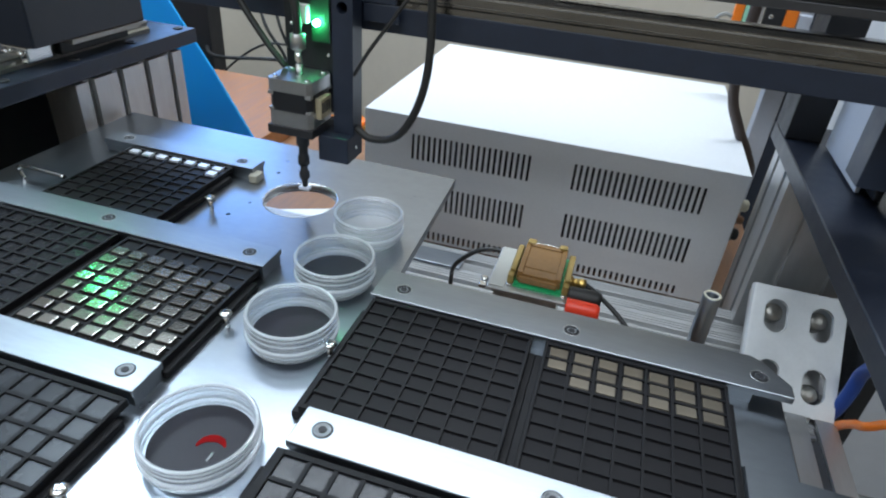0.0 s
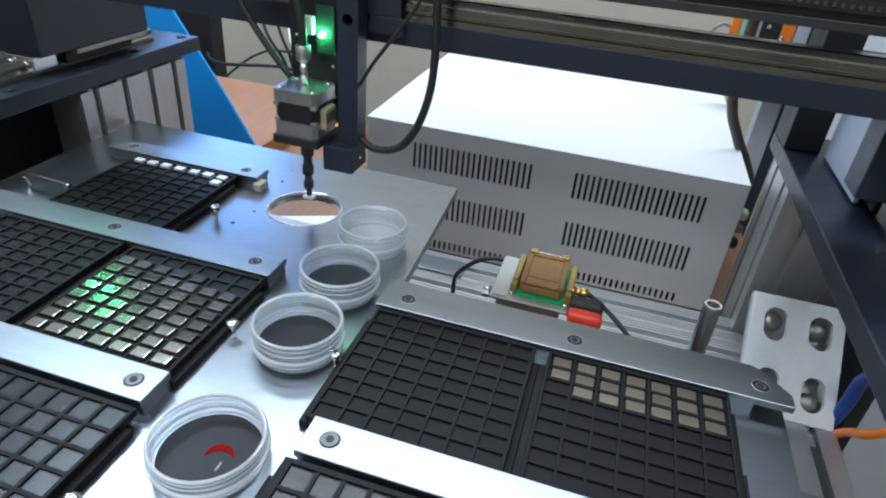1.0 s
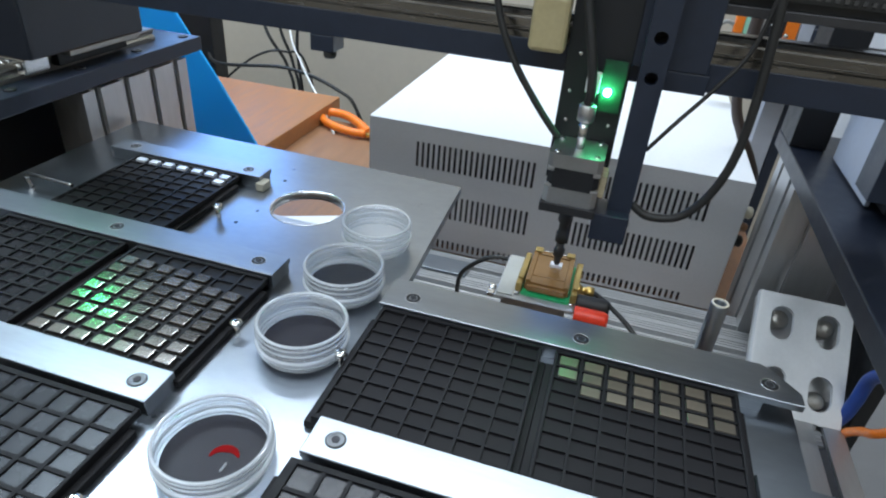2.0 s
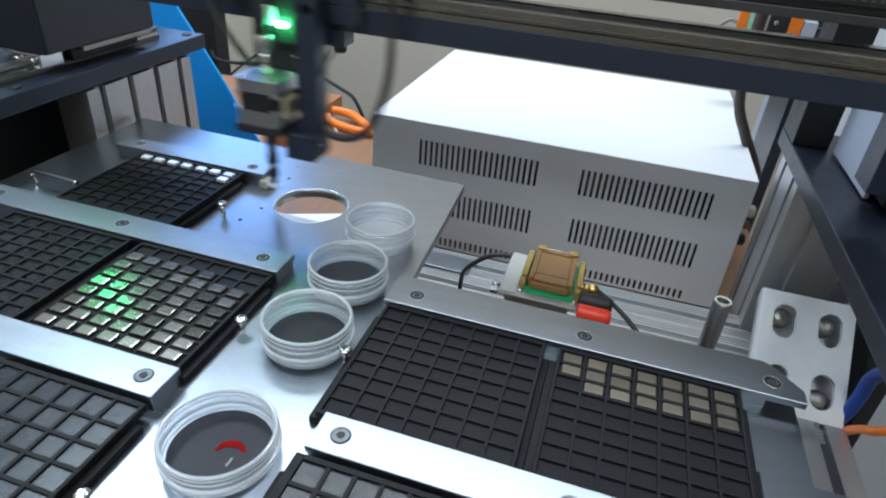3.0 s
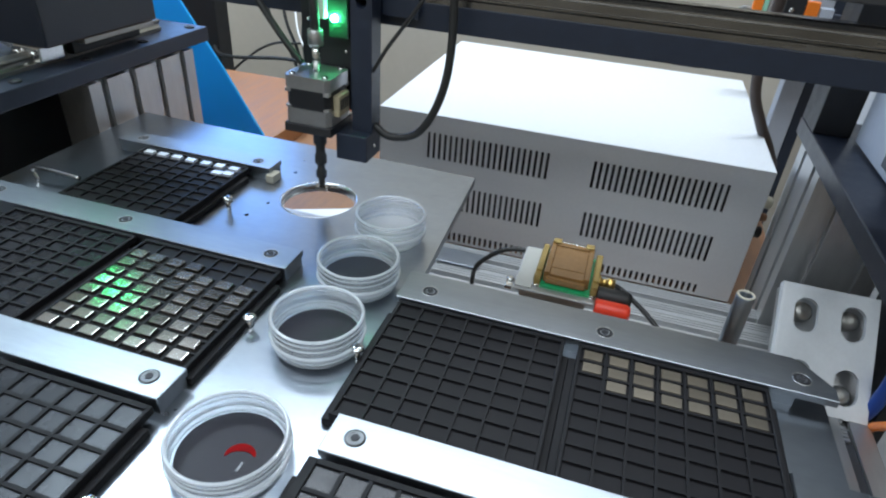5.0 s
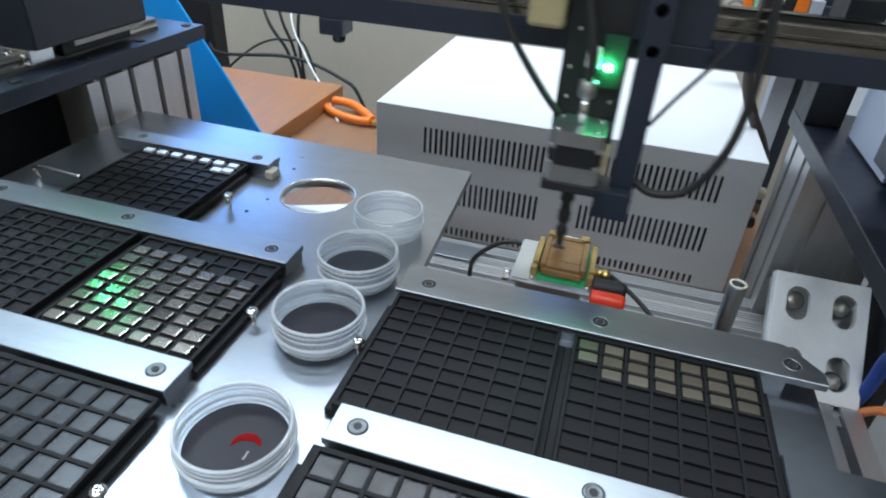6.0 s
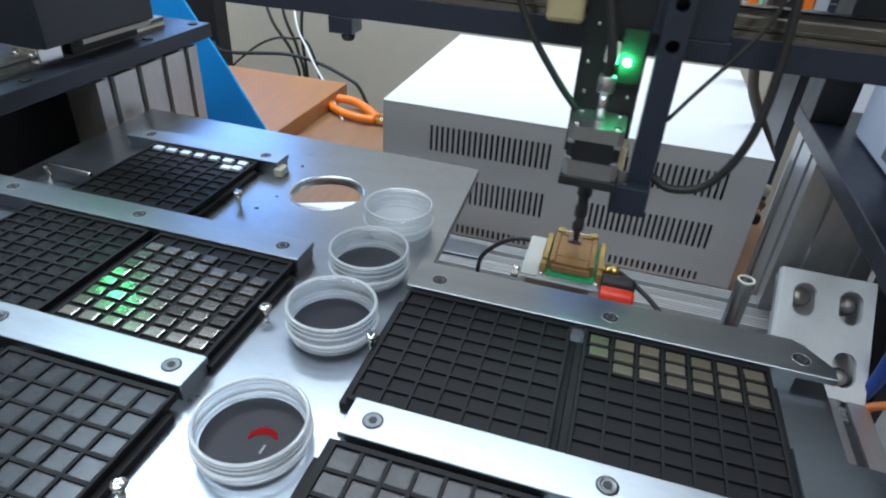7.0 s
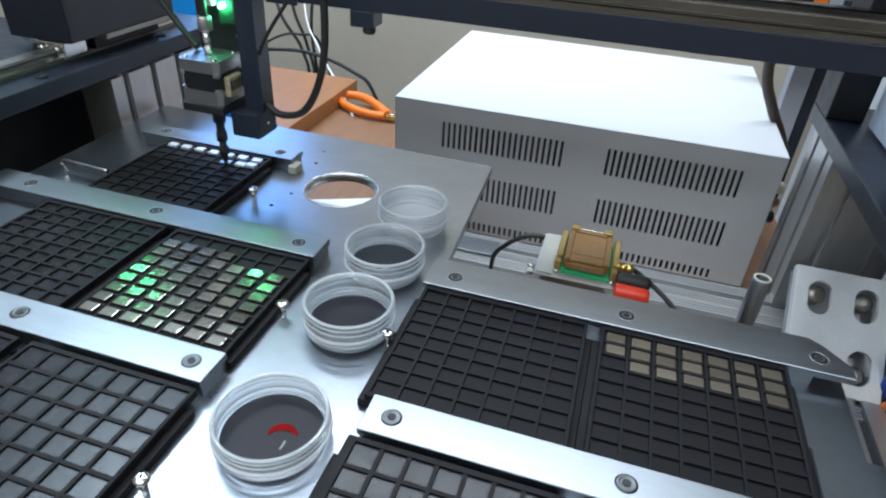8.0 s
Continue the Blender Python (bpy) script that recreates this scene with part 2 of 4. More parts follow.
# ---------------------------------------------------------------- room
DESK = -0.157
solid("floor", box(-2.6, 2.6, -2.4, 1.5, -0.95, -0.90), mat("grey_floor_vinyl", (0.25, 0.25, 0.24), 0.6, 0.0, 0.1, 5), "grey vinyl laboratory floor", "floor", kind="structure")
solid("ceiling", box(-2.6, 2.6, -2.4, 1.5, 1.70, 1.76), mat("white_ceiling_paint", (0.75, 0.75, 0.74), 0.9, 0.0, 0.03, 6), "plain white laboratory ceiling", "ceiling", kind="structure")
WX0, WX1, WZ0, WZ1 = -1.85, -0.90, 0.30, 1.02
north = thing("wall_north", "greige painted laboratory wall with a window above the bench", "wall", kind="structure")
for x0, x1, z0, z1 in ((-2.6, WX0, -0.90, 1.70), (WX1, 2.6, -0.90, 1.70), (WX0, WX1, -0.90, WZ0), (WX0, WX1, WZ1, 1.70)):
    part("wall_panel", box(x0, x1, 1.40, 1.50, z0, z1), WALL, north)
window = thing("window_1", "dark framed window showing pale blue daylight", "window", kind="structure")
for x0, x1, z0, z1 in ((WX0, WX0 + 0.04, WZ0, WZ1), (WX1 - 0.04, WX1, WZ0, WZ1), (WX0 + 0.04, WX1 - 0.04, WZ0, WZ0 + 0.04), (WX0 + 0.04, WX1 - 0.04, WZ1 - 0.04, WZ1)):
    part("window_frame", box(x0 + 0.001, x1 - 0.001, 1.43, 1.47, z0 + 0.001, z1 - 0.001), NAVY, window)
tagged(solid("backdrop", box(WX0 - 0.1, WX1 + 0.1, 1.52, 1.53, WZ0 - 0.1, WZ1 + 0.1), SKY_PANE, "plain pale blue daylight sky outside the window", "sky"), kind="structure")
solid("wall_south", box(-2.6, 2.6, -2.5, -2.4, -0.90, 1.70), WALL, "greige painted wall", "wall", kind="structure")
solid("wall_west", box(-2.7, -2.6, -2.4, 1.5, -0.90, 1.70), WALL, "greige painted wall", "wall", kind="structure")
solid("wall_east", box(2.6, 2.7, -2.4, 1.5, -0.90, 1.70), WALL, "greige painted wall", "wall", kind="structure")

desk = thing("desk", "brown wood laminate desk under the machine", "desk")
part("desktop", box(-1.0, 0.322, -0.45, 0.695, DESK - 0.028, DESK, 0.002), WOOD_EDGE, desk)
for lx in (-0.95, 0.29):
    for ly in (-0.40, 0.65):
        part("leg", box(lx - 0.025, lx + 0.025, ly - 0.025, ly + 0.025, -0.90, DESK - 0.0285), BLACK, desk)
solid("wooden_board", box(-0.98, -0.405, 0.36, 0.745, DESK, DESK + 0.028, 0.0015), WOOD, "light oak wooden board lying on the desk", "board")
solid("paper_sheet", prism([(-0.36, 0.295), (-0.33, 0.225), (-0.16, 0.300), (-0.195, 0.375)], DESK, DESK + 0.0008), PAPER, "white paper sheet on the desk under the plate", "paper")

# ---------------------------------------------------------------- white instrument box
BX0, BX1, BY0, BY1, BZ0, BZ1 = -0.168, 0.256, 0.326, 0.667, DESK + 0.004, 0.008


def vented_front(bm, x0, x1, z0, z1, y0, y1, slots):
    """A front sheet with upright slots cut through it; slots: (xa, xb, za, zb), in rows of equal height."""
    rows = sorted({(s[2], s[3]) for s in slots})
    z = z0
    for za, zb in rows:
        add_box(bm, x0, x1, y0, y1, z, za)
        x = x0
        for xa, xb, sa, sb in sorted(s for s in slots if (s[2], s[3]) == (za, zb)):
            add_box(bm, x, xa, y0, y1, za, zb)
            x = xb
        add_box(bm, x, x1, y0, y1, za, zb)
        z = zb
    add_box(bm, x0, x1, y0, y1, z, z1)
    return bm


def instrument_box():
    root = thing("instrument_box", "white powder-coated steel instrument box with rows of vent slots", "instrument")
    slots = []
    for za, zb in ((-0.0455, -0.014), (-0.1075, -0.0760), (-0.1500, -0.1385)):
        for xa, xb in ((-0.1108, 0.0335), (0.0783, 0.2210)):
            for k in range(22):
                c = xa + (xb - xa) * (k + 0.5) / 22
                slots.append((c - 0.0015, c + 0.0015, za, zb))
    part("front_panel", vented_front(bmesh.new(), BX0 + 0.002, BX1 - 0.002, BZ0, BZ1 - 0.0022, BY0, BY0 + 0.0015, slots), WHITE_BOX, root)
    part("top_panel", box(BX0, BX1, BY0 - 0.001, BY1, BZ1 - 0.002, BZ1, 0.0009), WHITE_BOX, root)
    part("side_panel", box(BX0, BX0 + 0.0019, BY0, BY1, BZ0, BZ1 - 0.0021), WHITE_BOX, root)
    part("side_panel", box(BX1 - 0.0019, BX1, BY0, BY1, BZ0, BZ1 - 0.0021), WHITE_BOX, root)
    part("back_panel", box(BX0 + 0.002, BX1 - 0.002, BY1 - 0.002, BY1, BZ0, BZ1 - 0.0021), WHITE_BOX, root)
    # Added dark block behind the slots, standing for the shaded box inside.
    part("vent_shade_block", box(BX0 + 0.006, BX1 - 0.006, BY0 + 0.012, BY1 - 0.006, BZ0 + 0.002, BZ1 - 0.006), VOID, root)
    for fx in (BX0 + 0.03, BX1 - 0.03):
        for fy in (BY0 + 0.03, BY1 - 0.03):
            part("foot", lathe([(0.009, DESK), (0.010, BZ0)], pose(fx, fy, 0), 16), RUBBER, root)
    for z, r, material, label in ((-0.040, 0.0085, CREAM, "cream round connector on the side"), (-0.058, 0.0060, WOOD_EDGE, "brown cable sleeve on the side"), (-0.076, 0.0085, BLACK, "black round connector on the side")):
        part("connector", lathe([(r, 0), (r, 0.007), (r * 0.8, 0.008), (r * 0.8, 0.013), (r * 0.5, 0.015)], pose(BX1, 0.360, z, 0, 90, 0), 18), material, root, label)
    return root


instrument_box()


# ---------------------------------------------------------------- base frame of aluminium extrusion
def extrusion_outline(width, depth, pitch=0.040, slot=0.0082, deep=0.006):
    """Cross section in x (width) and y (depth), slots on the two wide faces."""
    n = max(1, round(width / pitch))
    pts = []
    for side in (1, -1):
        y = side * depth / 2
        row = [(-width / 2, y)]
        for k in range(n):
            c = -width / 2 + (k + 0.5) * width / n
            row += [(c - slot / 2, y), (c - slot / 2, y - side * deep * 0.4), (c - slot * 0.9, y - side * deep * 0.4), (c - slot * 0.7, y - side * deep),
                    (c + slot * 0.7, y - side * deep), (c + slot * 0.9, y - side * deep * 0.4), (c + slot / 2, y - side * deep * 0.4), (c + slot / 2, y)]
        row.append((width / 2, y))
        pts += row if side == 1 else list(reversed(row))
    return pts


def square_outline(w, slot=0.0082, deep=0.006):
    """Cross section of a square profile with two slots on each of its four sides."""
    side = [(-w / 2, -w / 2)]
    for c in (-w / 4, w / 4):
        side += [(c - slot / 2, -w / 2), (c - slot / 2, -w / 2 + deep), (c + slot / 2, -w / 2 + deep), (c + slot / 2, -w / 2)]
    pts = []
    for k in range(4):
        ca, sa = math.cos(k * math.pi / 2), math.sin(k * math.pi / 2)
        pts += [(ca * x - sa * y, sa * x + ca * y) for x, y in side]
    return pts


def ribbed_outline(width, depth, n=4):
    """A flat table profile: four slots and fine grooves between them on its upper face."""
    top = []
    pitch = width / n
    for k in range(n):
        a = -width / 2 + k * pitch
        for g in range(1, 4):
            c = a + g * pitch * 0.10
            top += [(c - 0.0007, depth / 2), (c - 0.0007, depth / 2 - 0.0012), (c + 0.0007, depth / 2 - 0.0012), (c + 0.0007, depth / 2)]
        c = a + pitch / 2
        top += [(c - 0.0041, depth / 2), (c - 0.0041, depth / 2 - 0.007), (c + 0.0041, depth / 2 - 0.007), (c + 0.0041, depth / 2)]
        for g in range(7, 10):
            c = a + g * pitch * 0.10
            top += [(c - 0.0007, depth / 2), (c - 0.0007, depth / 2 - 0.0012), (c + 0.0007, depth / 2 - 0.0012), (c + 0.0007, depth / 2)]
    return [(-width / 2, -depth / 2), (width / 2, -depth / 2), (width / 2, depth / 2)] + list(reversed(top)) + [(-width / 2, depth / 2)]


def extrusion(name, outline, length, m, label):
    ob = solid(name, prism(outline, 0, length), ALU_EXT, label, "extrusion", "frame extrusions")
    ob.matrix_world = m
    return ob


# lying along x under the box; upright left and right; lying along y at the right
extrusion("frame_extrusion", ribbed_outline(0.16, 0.04), 0.78, pose(-0.46, 0.185, -0.1365, 90, 0, 90), "wide grooved aluminium extrusion lying across the desk")
extrusion("frame_upright", extrusion_outline(0.16, 0.04), 0.20, pose(-0.42, 0.232, DESK, 0, 0, 90), "slotted aluminium extrusion upright under a black rail plate")
extrusion("frame_upright", square_outline(0.08), 0.2022, pose(0.308, 0.287, DESK), "square slotted aluminium extrusion upright beside the white box")
solid("wall_post", box(0.317, 0.345, 0.70, 0.73, -0.90, 0.45, 0.001), PALE_GREY, "pale grey painted post behind the white box", "post")
solid("wall_post", box(0.3455, 0.361, 0.70, 0.725, -0.90, 0.45, 0.001), NAVY, "dark blue painted post behind the white box", "post")
extrusion("frame_extrusion", extrusion_outline(0.04, 0.04), 0.56, pose(0.3195, 0.20, -0.1365, 90, 0, 0), "slotted aluminium extrusion lying along the machine edge")


# Added strip that paints the slot's shade; no separate part lies there.
solid("slot_shade", box(0.3158, 0.3232, -0.355, 0.120, -0.1228, -0.1190), VOID, "dark strip standing for the shade in an extrusion slot", "strip")


def angle_bracket():
    """Plate at 45 degrees with four long holes between the upright and the base."""
    root = thing("angle_bracket", "light grey aluminium angle bracket with four long bolt holes", "bracket")
    w, h, th = 0.0745, 0.106, 0.004
    bm = bmesh.new()
    outer = [(-w / 2, -h / 2), (w / 2, -h / 2), (w / 2, h / 2), (-w / 2, h / 2)]
    edges = []

    def loop(points):
        vs = [bm.verts.new((x, y, 0)) for x, y in points]
        return [bm.edges.new((vs[i], vs[(i + 1) % len(vs)])) for i in range(len(vs))]
    edges += loop(outer)
    for cx in (-0.0185, 0.0185):
        for cy in (-0.027, 0.027):
            pts = []
            for k in range(20):
                a = 2 * math.pi * k / 20
                pts.append((cx + 0.0095 * math.cos(a), cy + 0.0095 * math.sin(a) + (0.0055 if math.sin(a) > 0 else -0.0055)))
            edges += loop(pts)
    bmesh.ops.triangle_fill(bm, edges=edges, use_beauty=True)
    ext = bmesh.ops.extrude_face_region(bm, geom=list(bm.faces))
    bmesh.ops.translate(bm, vec=(0, 0, -th), verts=[v for v in ext["geom"] if isinstance(v, bmesh.types.BMVert)])
    tilt = pose(0.3005, 0.1665, -0.0795, 45, 0, 0)
    bm.transform(tilt)
    part("plate", bm, mat("cast_aluminium_grey", (0.62, 0.63, 0.64), 0.5, 0.35, 0.06, 60, 0.1), root)
    flange = box(-w / 2 - 0.002, -w / 2, -h / 2, h / 2, -0.009, 0.0)
    flange.transform(tilt)
    part("flange", flange, mat("cast_aluminium_edge", (0.66, 0.67, 0.68), 0.45, 0.4, 0.06, 60), root)
    for cx in (-0.0185, 0.0185):
        for cy in (-0.027, 0.027):
            head = lathe([(0.0085, -0.016), (0.0085, -0.0075), (0.0078, -0.0056), (0.0056, -0.0042), (0.0020, -0.0036)], pose(cx - 0.001, cy + (0.004 if cy > 0 else -0.006), 0), 20)
            head.transform(tilt)
            part("bolt", head, RAIL_GREY, root, "domed steel bolt head in a long hole")
    back = box(-w / 2 + 0.002, w / 2, -h / 2, h / 2, -0.030, -0.024)
    back.transform(tilt)
    part("backing", back, ALU_EXT, root)
    return root


angle_bracket()


# ---------------------------------------------------------------- base plate, bars, screws
PX0, PX1, PYB = -0.390, 0.2385, 0.203
HOLE = (-0.133, 0.105, 0.0315)


def base_plate():
    bm = bmesh.new()

    def loop(points):
        vs = [bm.verts.new((x, y, 0)) for x, y in points]
        return [bm.edges.new((vs[i], vs[(i + 1) % len(vs)])) for i in range(len(vs))]
    edges = loop([(PX0, -0.34), (PX1, -0.34), (PX1, 0.012), (-0.014, 0.012), (-0.022, PYB - 0.001), (PX0, PYB + 0.006)])
    edges += loop([(HOLE[0] + HOLE[2] * math.cos(2 * math.pi * k / 64), HOLE[1] + HOLE[2] * math.sin(2 * math.pi * k / 64)) for k in range(64)])
    for hx, hy, hr in ((-0.197, 0.072, 0.0022), (-0.173, 0.058, 0.0018), (-0.176, 0.143, 0.0018), (-0.168, 0.082, 0.0015)):
        edges += loop([(hx + hr * math.cos(2 * math.pi * k / 12), hy + hr * math.sin(2 * math.pi * k / 12)) for k in range(12)])
    bmesh.ops.triangle_fill(bm, edges=edges, use_beauty=True)
    ext = bmesh.ops.extrude_face_region(bm, geom=list(bm.faces))
    bmesh.ops.translate(bm, vec=(0, 0, -0.008), verts=[v for v in ext["geom"] if isinstance(v, bmesh.types.BMVert)])
    plate = solid("base_plate", bm, ALU, "brushed aluminium base plate with a round hole", "plate")
    r = HOLE[2]
    # Added ring in brighter metal gives the hole its lit edge.
    part("hole_rim", lathe([(r - 0.0009, -0.0078), (r - 0.0011, -0.0016), (r - 0.0002, 0.0003), (r + 0.0007, 0.0004), (r + 0.0006, -0.0005), (r - 0.0001, -0.0078)], pose(HOLE[0], HOLE[1], 0), 64, True), FOIL, plate, "rim of the round hole, brightened as its lit edge")
    return plate


base_plate()
for sx in (-0.36, -0.06, 0.215):
    for sy in (-0.30, 0.0):
        solid("support_post", lathe([(0.010, DESK), (0.010, -0.0082)], pose(sx, sy, 0), 16), ALU_EXT, "round aluminium post under the base plate", "post", "plate posts")

cover = prism([(0.2098, -0.1385), (0.2135, -0.1400), (0.2135, -0.34), (0.300, -0.34), (0.300, -0.0665), (0.2098, -0.0640)], 0.0004, 0.0034)
bmesh.ops.bevel(cover, geom=list(cover.edges), offset=0.0011, segments=1, affect="EDGES")
solid("cover_sheet", cover, ALU, "thin aluminium cover sheet with a bright edge on the plate", "sheet")
solid("joining_plate", box(-0.080, -0.0135, 0.2235, 0.2515, -0.1164, -0.1132, 0.0006), ALU_BAR, "flat aluminium joining plate on the grooved extrusion", "plate")

BAR_Z0, BAR_Z1 = 0.0072, 0.012
bar_things = []


def clamp_bar(x0, x1, y0, y1, screws, deep, chamfer=False, screw_y=None, label="milled aluminium clamp bar over the tray edges"):
    root = thing("clamp_bar", label, "bar", group="clamp bars")
    outline = [(x0, y0), (x1, y0), (x1, -0.002), (x1 - 0.013, 0.0128), (x1 - 0.020, y1), (x0, y1)] if chamfer else [(x0, y0), (x1, y0), (x1, y1), (x0, y1)]
    bm = prism(outline, BAR_Z0, BAR_Z1)
    bmesh.ops.bevel(bm, geom=list(bm.edges), offset=0.0004, segments=1, affect="EDGES")
    part("bar", bm, ALU_BAR, root)
    part("packing", box(x0 + 0.001, x1 - (0.021 if chamfer else 0.001), y0 + 0.0012, y1 - 0.0012, 0.0, BAR_Z0 - 0.0001), ALU_BAR, root)
    for s in screws:
        m = pose(s, (y0 + y1) / 2 if screw_y is None else screw_y, 0)
        seat = lathe([(0.0050, BAR_Z1 + 0.0001), (0.0054, BAR_Z1 + 0.0002), (0.0055, BAR_Z1 - 0.0008), (0.0050, BAR_Z1 - 0.0008)], m, 28, True)
        # On shallow seats a dark ring paints the shaded gap round the head.
        part("countersink", seat, ALU_EXT if deep else DARK_STEEL, root, "bright turned countersink edge" if deep else "")
        top = BAR_Z1 + (0.00025 if deep else 0.0007)
        head = lathe([(0.0049, BAR_Z1 - 0.0012), (0.0049, top - 0.0003), (0.0045, top), (0.0031, top), (0.0029, top - 0.0003)], m, 28)
        part("screw", head, DARK_STEEL if deep else SCREW_GREY, root, "countersunk hex socket screw")
        # Flat dark hexagon paints the shade of the socket recess.
        part("hex_socket_shade", lathe([(0.0023, top - 0.0004), (0.0023, top + 0.0001)], m @ pose(0, 0, 0, 0, 0, 17), 6), VOID, root)
    return root


clamp_bar(-0.345, -0.187, 0.1185, 0.139, (-0.325, -0.204), True)
clamp_bar(-0.390, -0.098, -0.0125, 0.0125, (-0.352, -0.235, -0.116), True)
clamp_bar(-0.019, 0.2405, -0.0125, 0.0185, (0.0, 0.112, 0.223), True, True, screw_y=0.0)
clamp_bar(-0.390, -0.098, -0.139, -0.115, (-0.228, -0.112), False)
clamp_bar(-0.010, 0.246, -0.139, -0.115, (0.004, 0.119, 0.232), False)
solid("end_block", box(-0.189, -0.181, 0.114, 0.127, 0.0, 0.0075, 0.001), mat("dull_beige_nylon", (0.34, 0.32, 0.26), 0.5, 0.0, 0.08, 80), "small beige block at the end of a clamp bar", "block")
solid("wire_stop", tube([(-0.360, 0.041, 0.0), (-0.363, 0.041, 0.008), (-0.360, 0.041, 0.0115), (-0.352, 0.041, 0.012), (-0.330, 0.040, 0.012), (-0.3130, 0.039, 0.0118)], 0.0019), STEEL, "bent bright steel wire stop beside a tray", "wire")


def stand_screw(x, y, h=0.012):
    root = thing("cross_screw", "bright cross-head screw standing in the plate", "screw", (x, y, 0), "standing screws")
    part("shank", lathe([(0.0018, -0.004), (0.0018, h - 0.003)], None, 12), STEEL, root)
    head = lathe([(0.0034, h - 0.003), (0.0042, h - 0.0022), (0.0036, h - 0.0006), (0.0016, h)], None, 20)
    part("head", head, STEEL, root)
    # Dark bars on the head paint the shaded cross recess.
    for a in (20, 110):
        slot = box(-0.0022, 0.0022, -0.0004, 0.0004, h - 0.0006, h + 0.0001)
        slot.transform(pose(0, 0, 0, 0, 0, a))
        part("slot", slot, DARK_STEEL, root)
    return root


for sx, sy in ((-0.093, -0.064), (-0.190, 0.060), (-0.022, -0.066), (-0.088, -0.196)):
    stand_screw(sx, sy)

# ---------------------------------------------------------------- trays
TX, TY = 0.1062, 0.1022
TZ = 0.010


def tray(x0, y0, nx, ny, mx, my, floor_z, wall, label, floor=None):
    """Black waffle tray, x0, y0 its front left corner."""
    root = thing("waffle_tray", label, "tray", (x0, y0, 0), "waffle trays")
    part("pocket_floor", box(0.0006, TX - 0.0006, 0.0006, TY - 0.0006, 0.0052, floor_z), floor or TRAY_FLOOR, root)
    part("skirt", box(-0.0042, TX + 0.0040, 0.0, TY - 0.009, 0.0, 0.0050, 0.0006), TRAY, root)
    px, py = (TX - 2 * mx) / nx, (TY - 2 * my) / ny
    body = bmesh.new()
    add_box(body, 0, mx, 0, TY, 0.0051, TZ, 0.0004)
    add_box(body, TX - mx, TX, 0, TY, 0.0051, TZ, 0.0004)
    add_box(body, mx, TX - mx, 0, my, 0.0051, TZ)
    add_box(body, mx, TX - mx, TY - my, TY, 0.0051, TZ)
    part("rim", body, TRAY, root)
    ribx = mesh_of("rib", box(-wall / 2, wall / 2, my, TY - my, floor_z, TZ - 0.0003), TRAY)
    for i in range(1, nx):
        piece("rib", ribx, root, (mx + i * px, 0, 0))
    riby = mesh_of("rib", box(mx, TX - mx, -wall / 2, wall / 2, floor_z, TZ - 0.0004), TRAY)
    for j in range(1, ny):
        piece("rib", riby, root, (0, my + j * py, 0))
    return root


def die_mesh(w, d, h, material):
    return mesh_of("die", box(-w / 2, w / 2, -d / 2, d / 2, 0, h, 0.0003), material)


MX, MY, NX, NY = 0.0022, 0.0029, 7, 9
PXC, PYC = (TX - 2 * MX) / NX, (TY - 2 * MY) / NY
FLOOR_Z = 0.0082


def cell(x0, y0, c, r):
    """Centre of the cell in column c and row r, counted from the back."""
    return x0 + MX + (c + 0.5) * PXC, y0 + TY - MY - (r + 0.5) * PYC


TRAYS = {"A": (-0.3125, 0.0155), "C": (-0.3215, -0.1155), "D": (-0.2066, -0.1155), "E": (-0.0160, -0.1155), "F": (0.0984, -0.1155)}
tray(*TRAYS["A"], NX, NY, MX, MY, FLOOR_Z, 0.0017, "black waffle tray with a few pale dies in its back row")
tray(*TRAYS["C"], NX, NY, MX, MY, FLOOR_Z, 0.0017, "empty black plastic waffle tray", TRAY_SHALLOW)
tray(*TRAYS["D"], NX, NY, MX, MY, FLOOR_Z, 0.0017, "black waffle tray filled with metallic dies")
tray(*TRAYS["E"], NX, NY, MX, MY, FLOOR_Z, 0.0015, "empty black plastic waffle tray")
tray(*TRAYS["F"], NX, NY, MX, MY, FLOOR_Z, 0.0015, "black waffle tray with three rows of golden dies")
for fx, mx in ((-0.3192, 0.0022), (-0.2047, 0.0022), (-0.0125, 0.0050), (0.1020, 0.0050)):
    tray(fx, -0.2440, 7, 7, mx, 0.0029, 0.0086, 0.0022, "empty black waffle tray with square shallow pockets", TRAY_SHALLOW)

DIE = die_mesh(0.0098, 0.0073, 0.0032, CHIP)
DIE_GOLD = die_mesh(0.0108, 0.0078, 0.0014, CHIP_GOLD)
DIE_PALE = die_mesh(0.0088, 0.0062, 0.0024, CHIP_WHITE)


def die(me, tray_name, c, r, label, group):
    x, y = cell(*TRAYS[tray_name], c, r)
    ob = new("die", me)
    ob.location = (x + random.uniform(-0.0004, 0.0004), y + random.uniform(-0.0003, 0.0003), FLOOR_Z + 0.0001)
    ob.rotation_euler = (0, 0, random.uniform(-0.03, 0.03))
    return tagged(ob, label, "die", group)


for r in range(1, 9):
    for c in range(7):
        if r == 1 and c > 3:
            continue
        die(DIE, "D", c, r, "small metallic die lying in a tray pocket", "dies in the filled tray")
for r in range(3):
    for c in range(7):
        if r == 2 and c == 0:
            continue
        die(DIE_GOLD, "F", c, r, "small golden-grey die in a tray pocket", "golden dies")
for c in range(7):
    die(DIE_PALE, "A", c, 0, "small pale die in the back row of a tray", "pale dies")
die(DIE_PALE, "A", 6, 1, "small pale die in the second row of a tray", "pale dies")


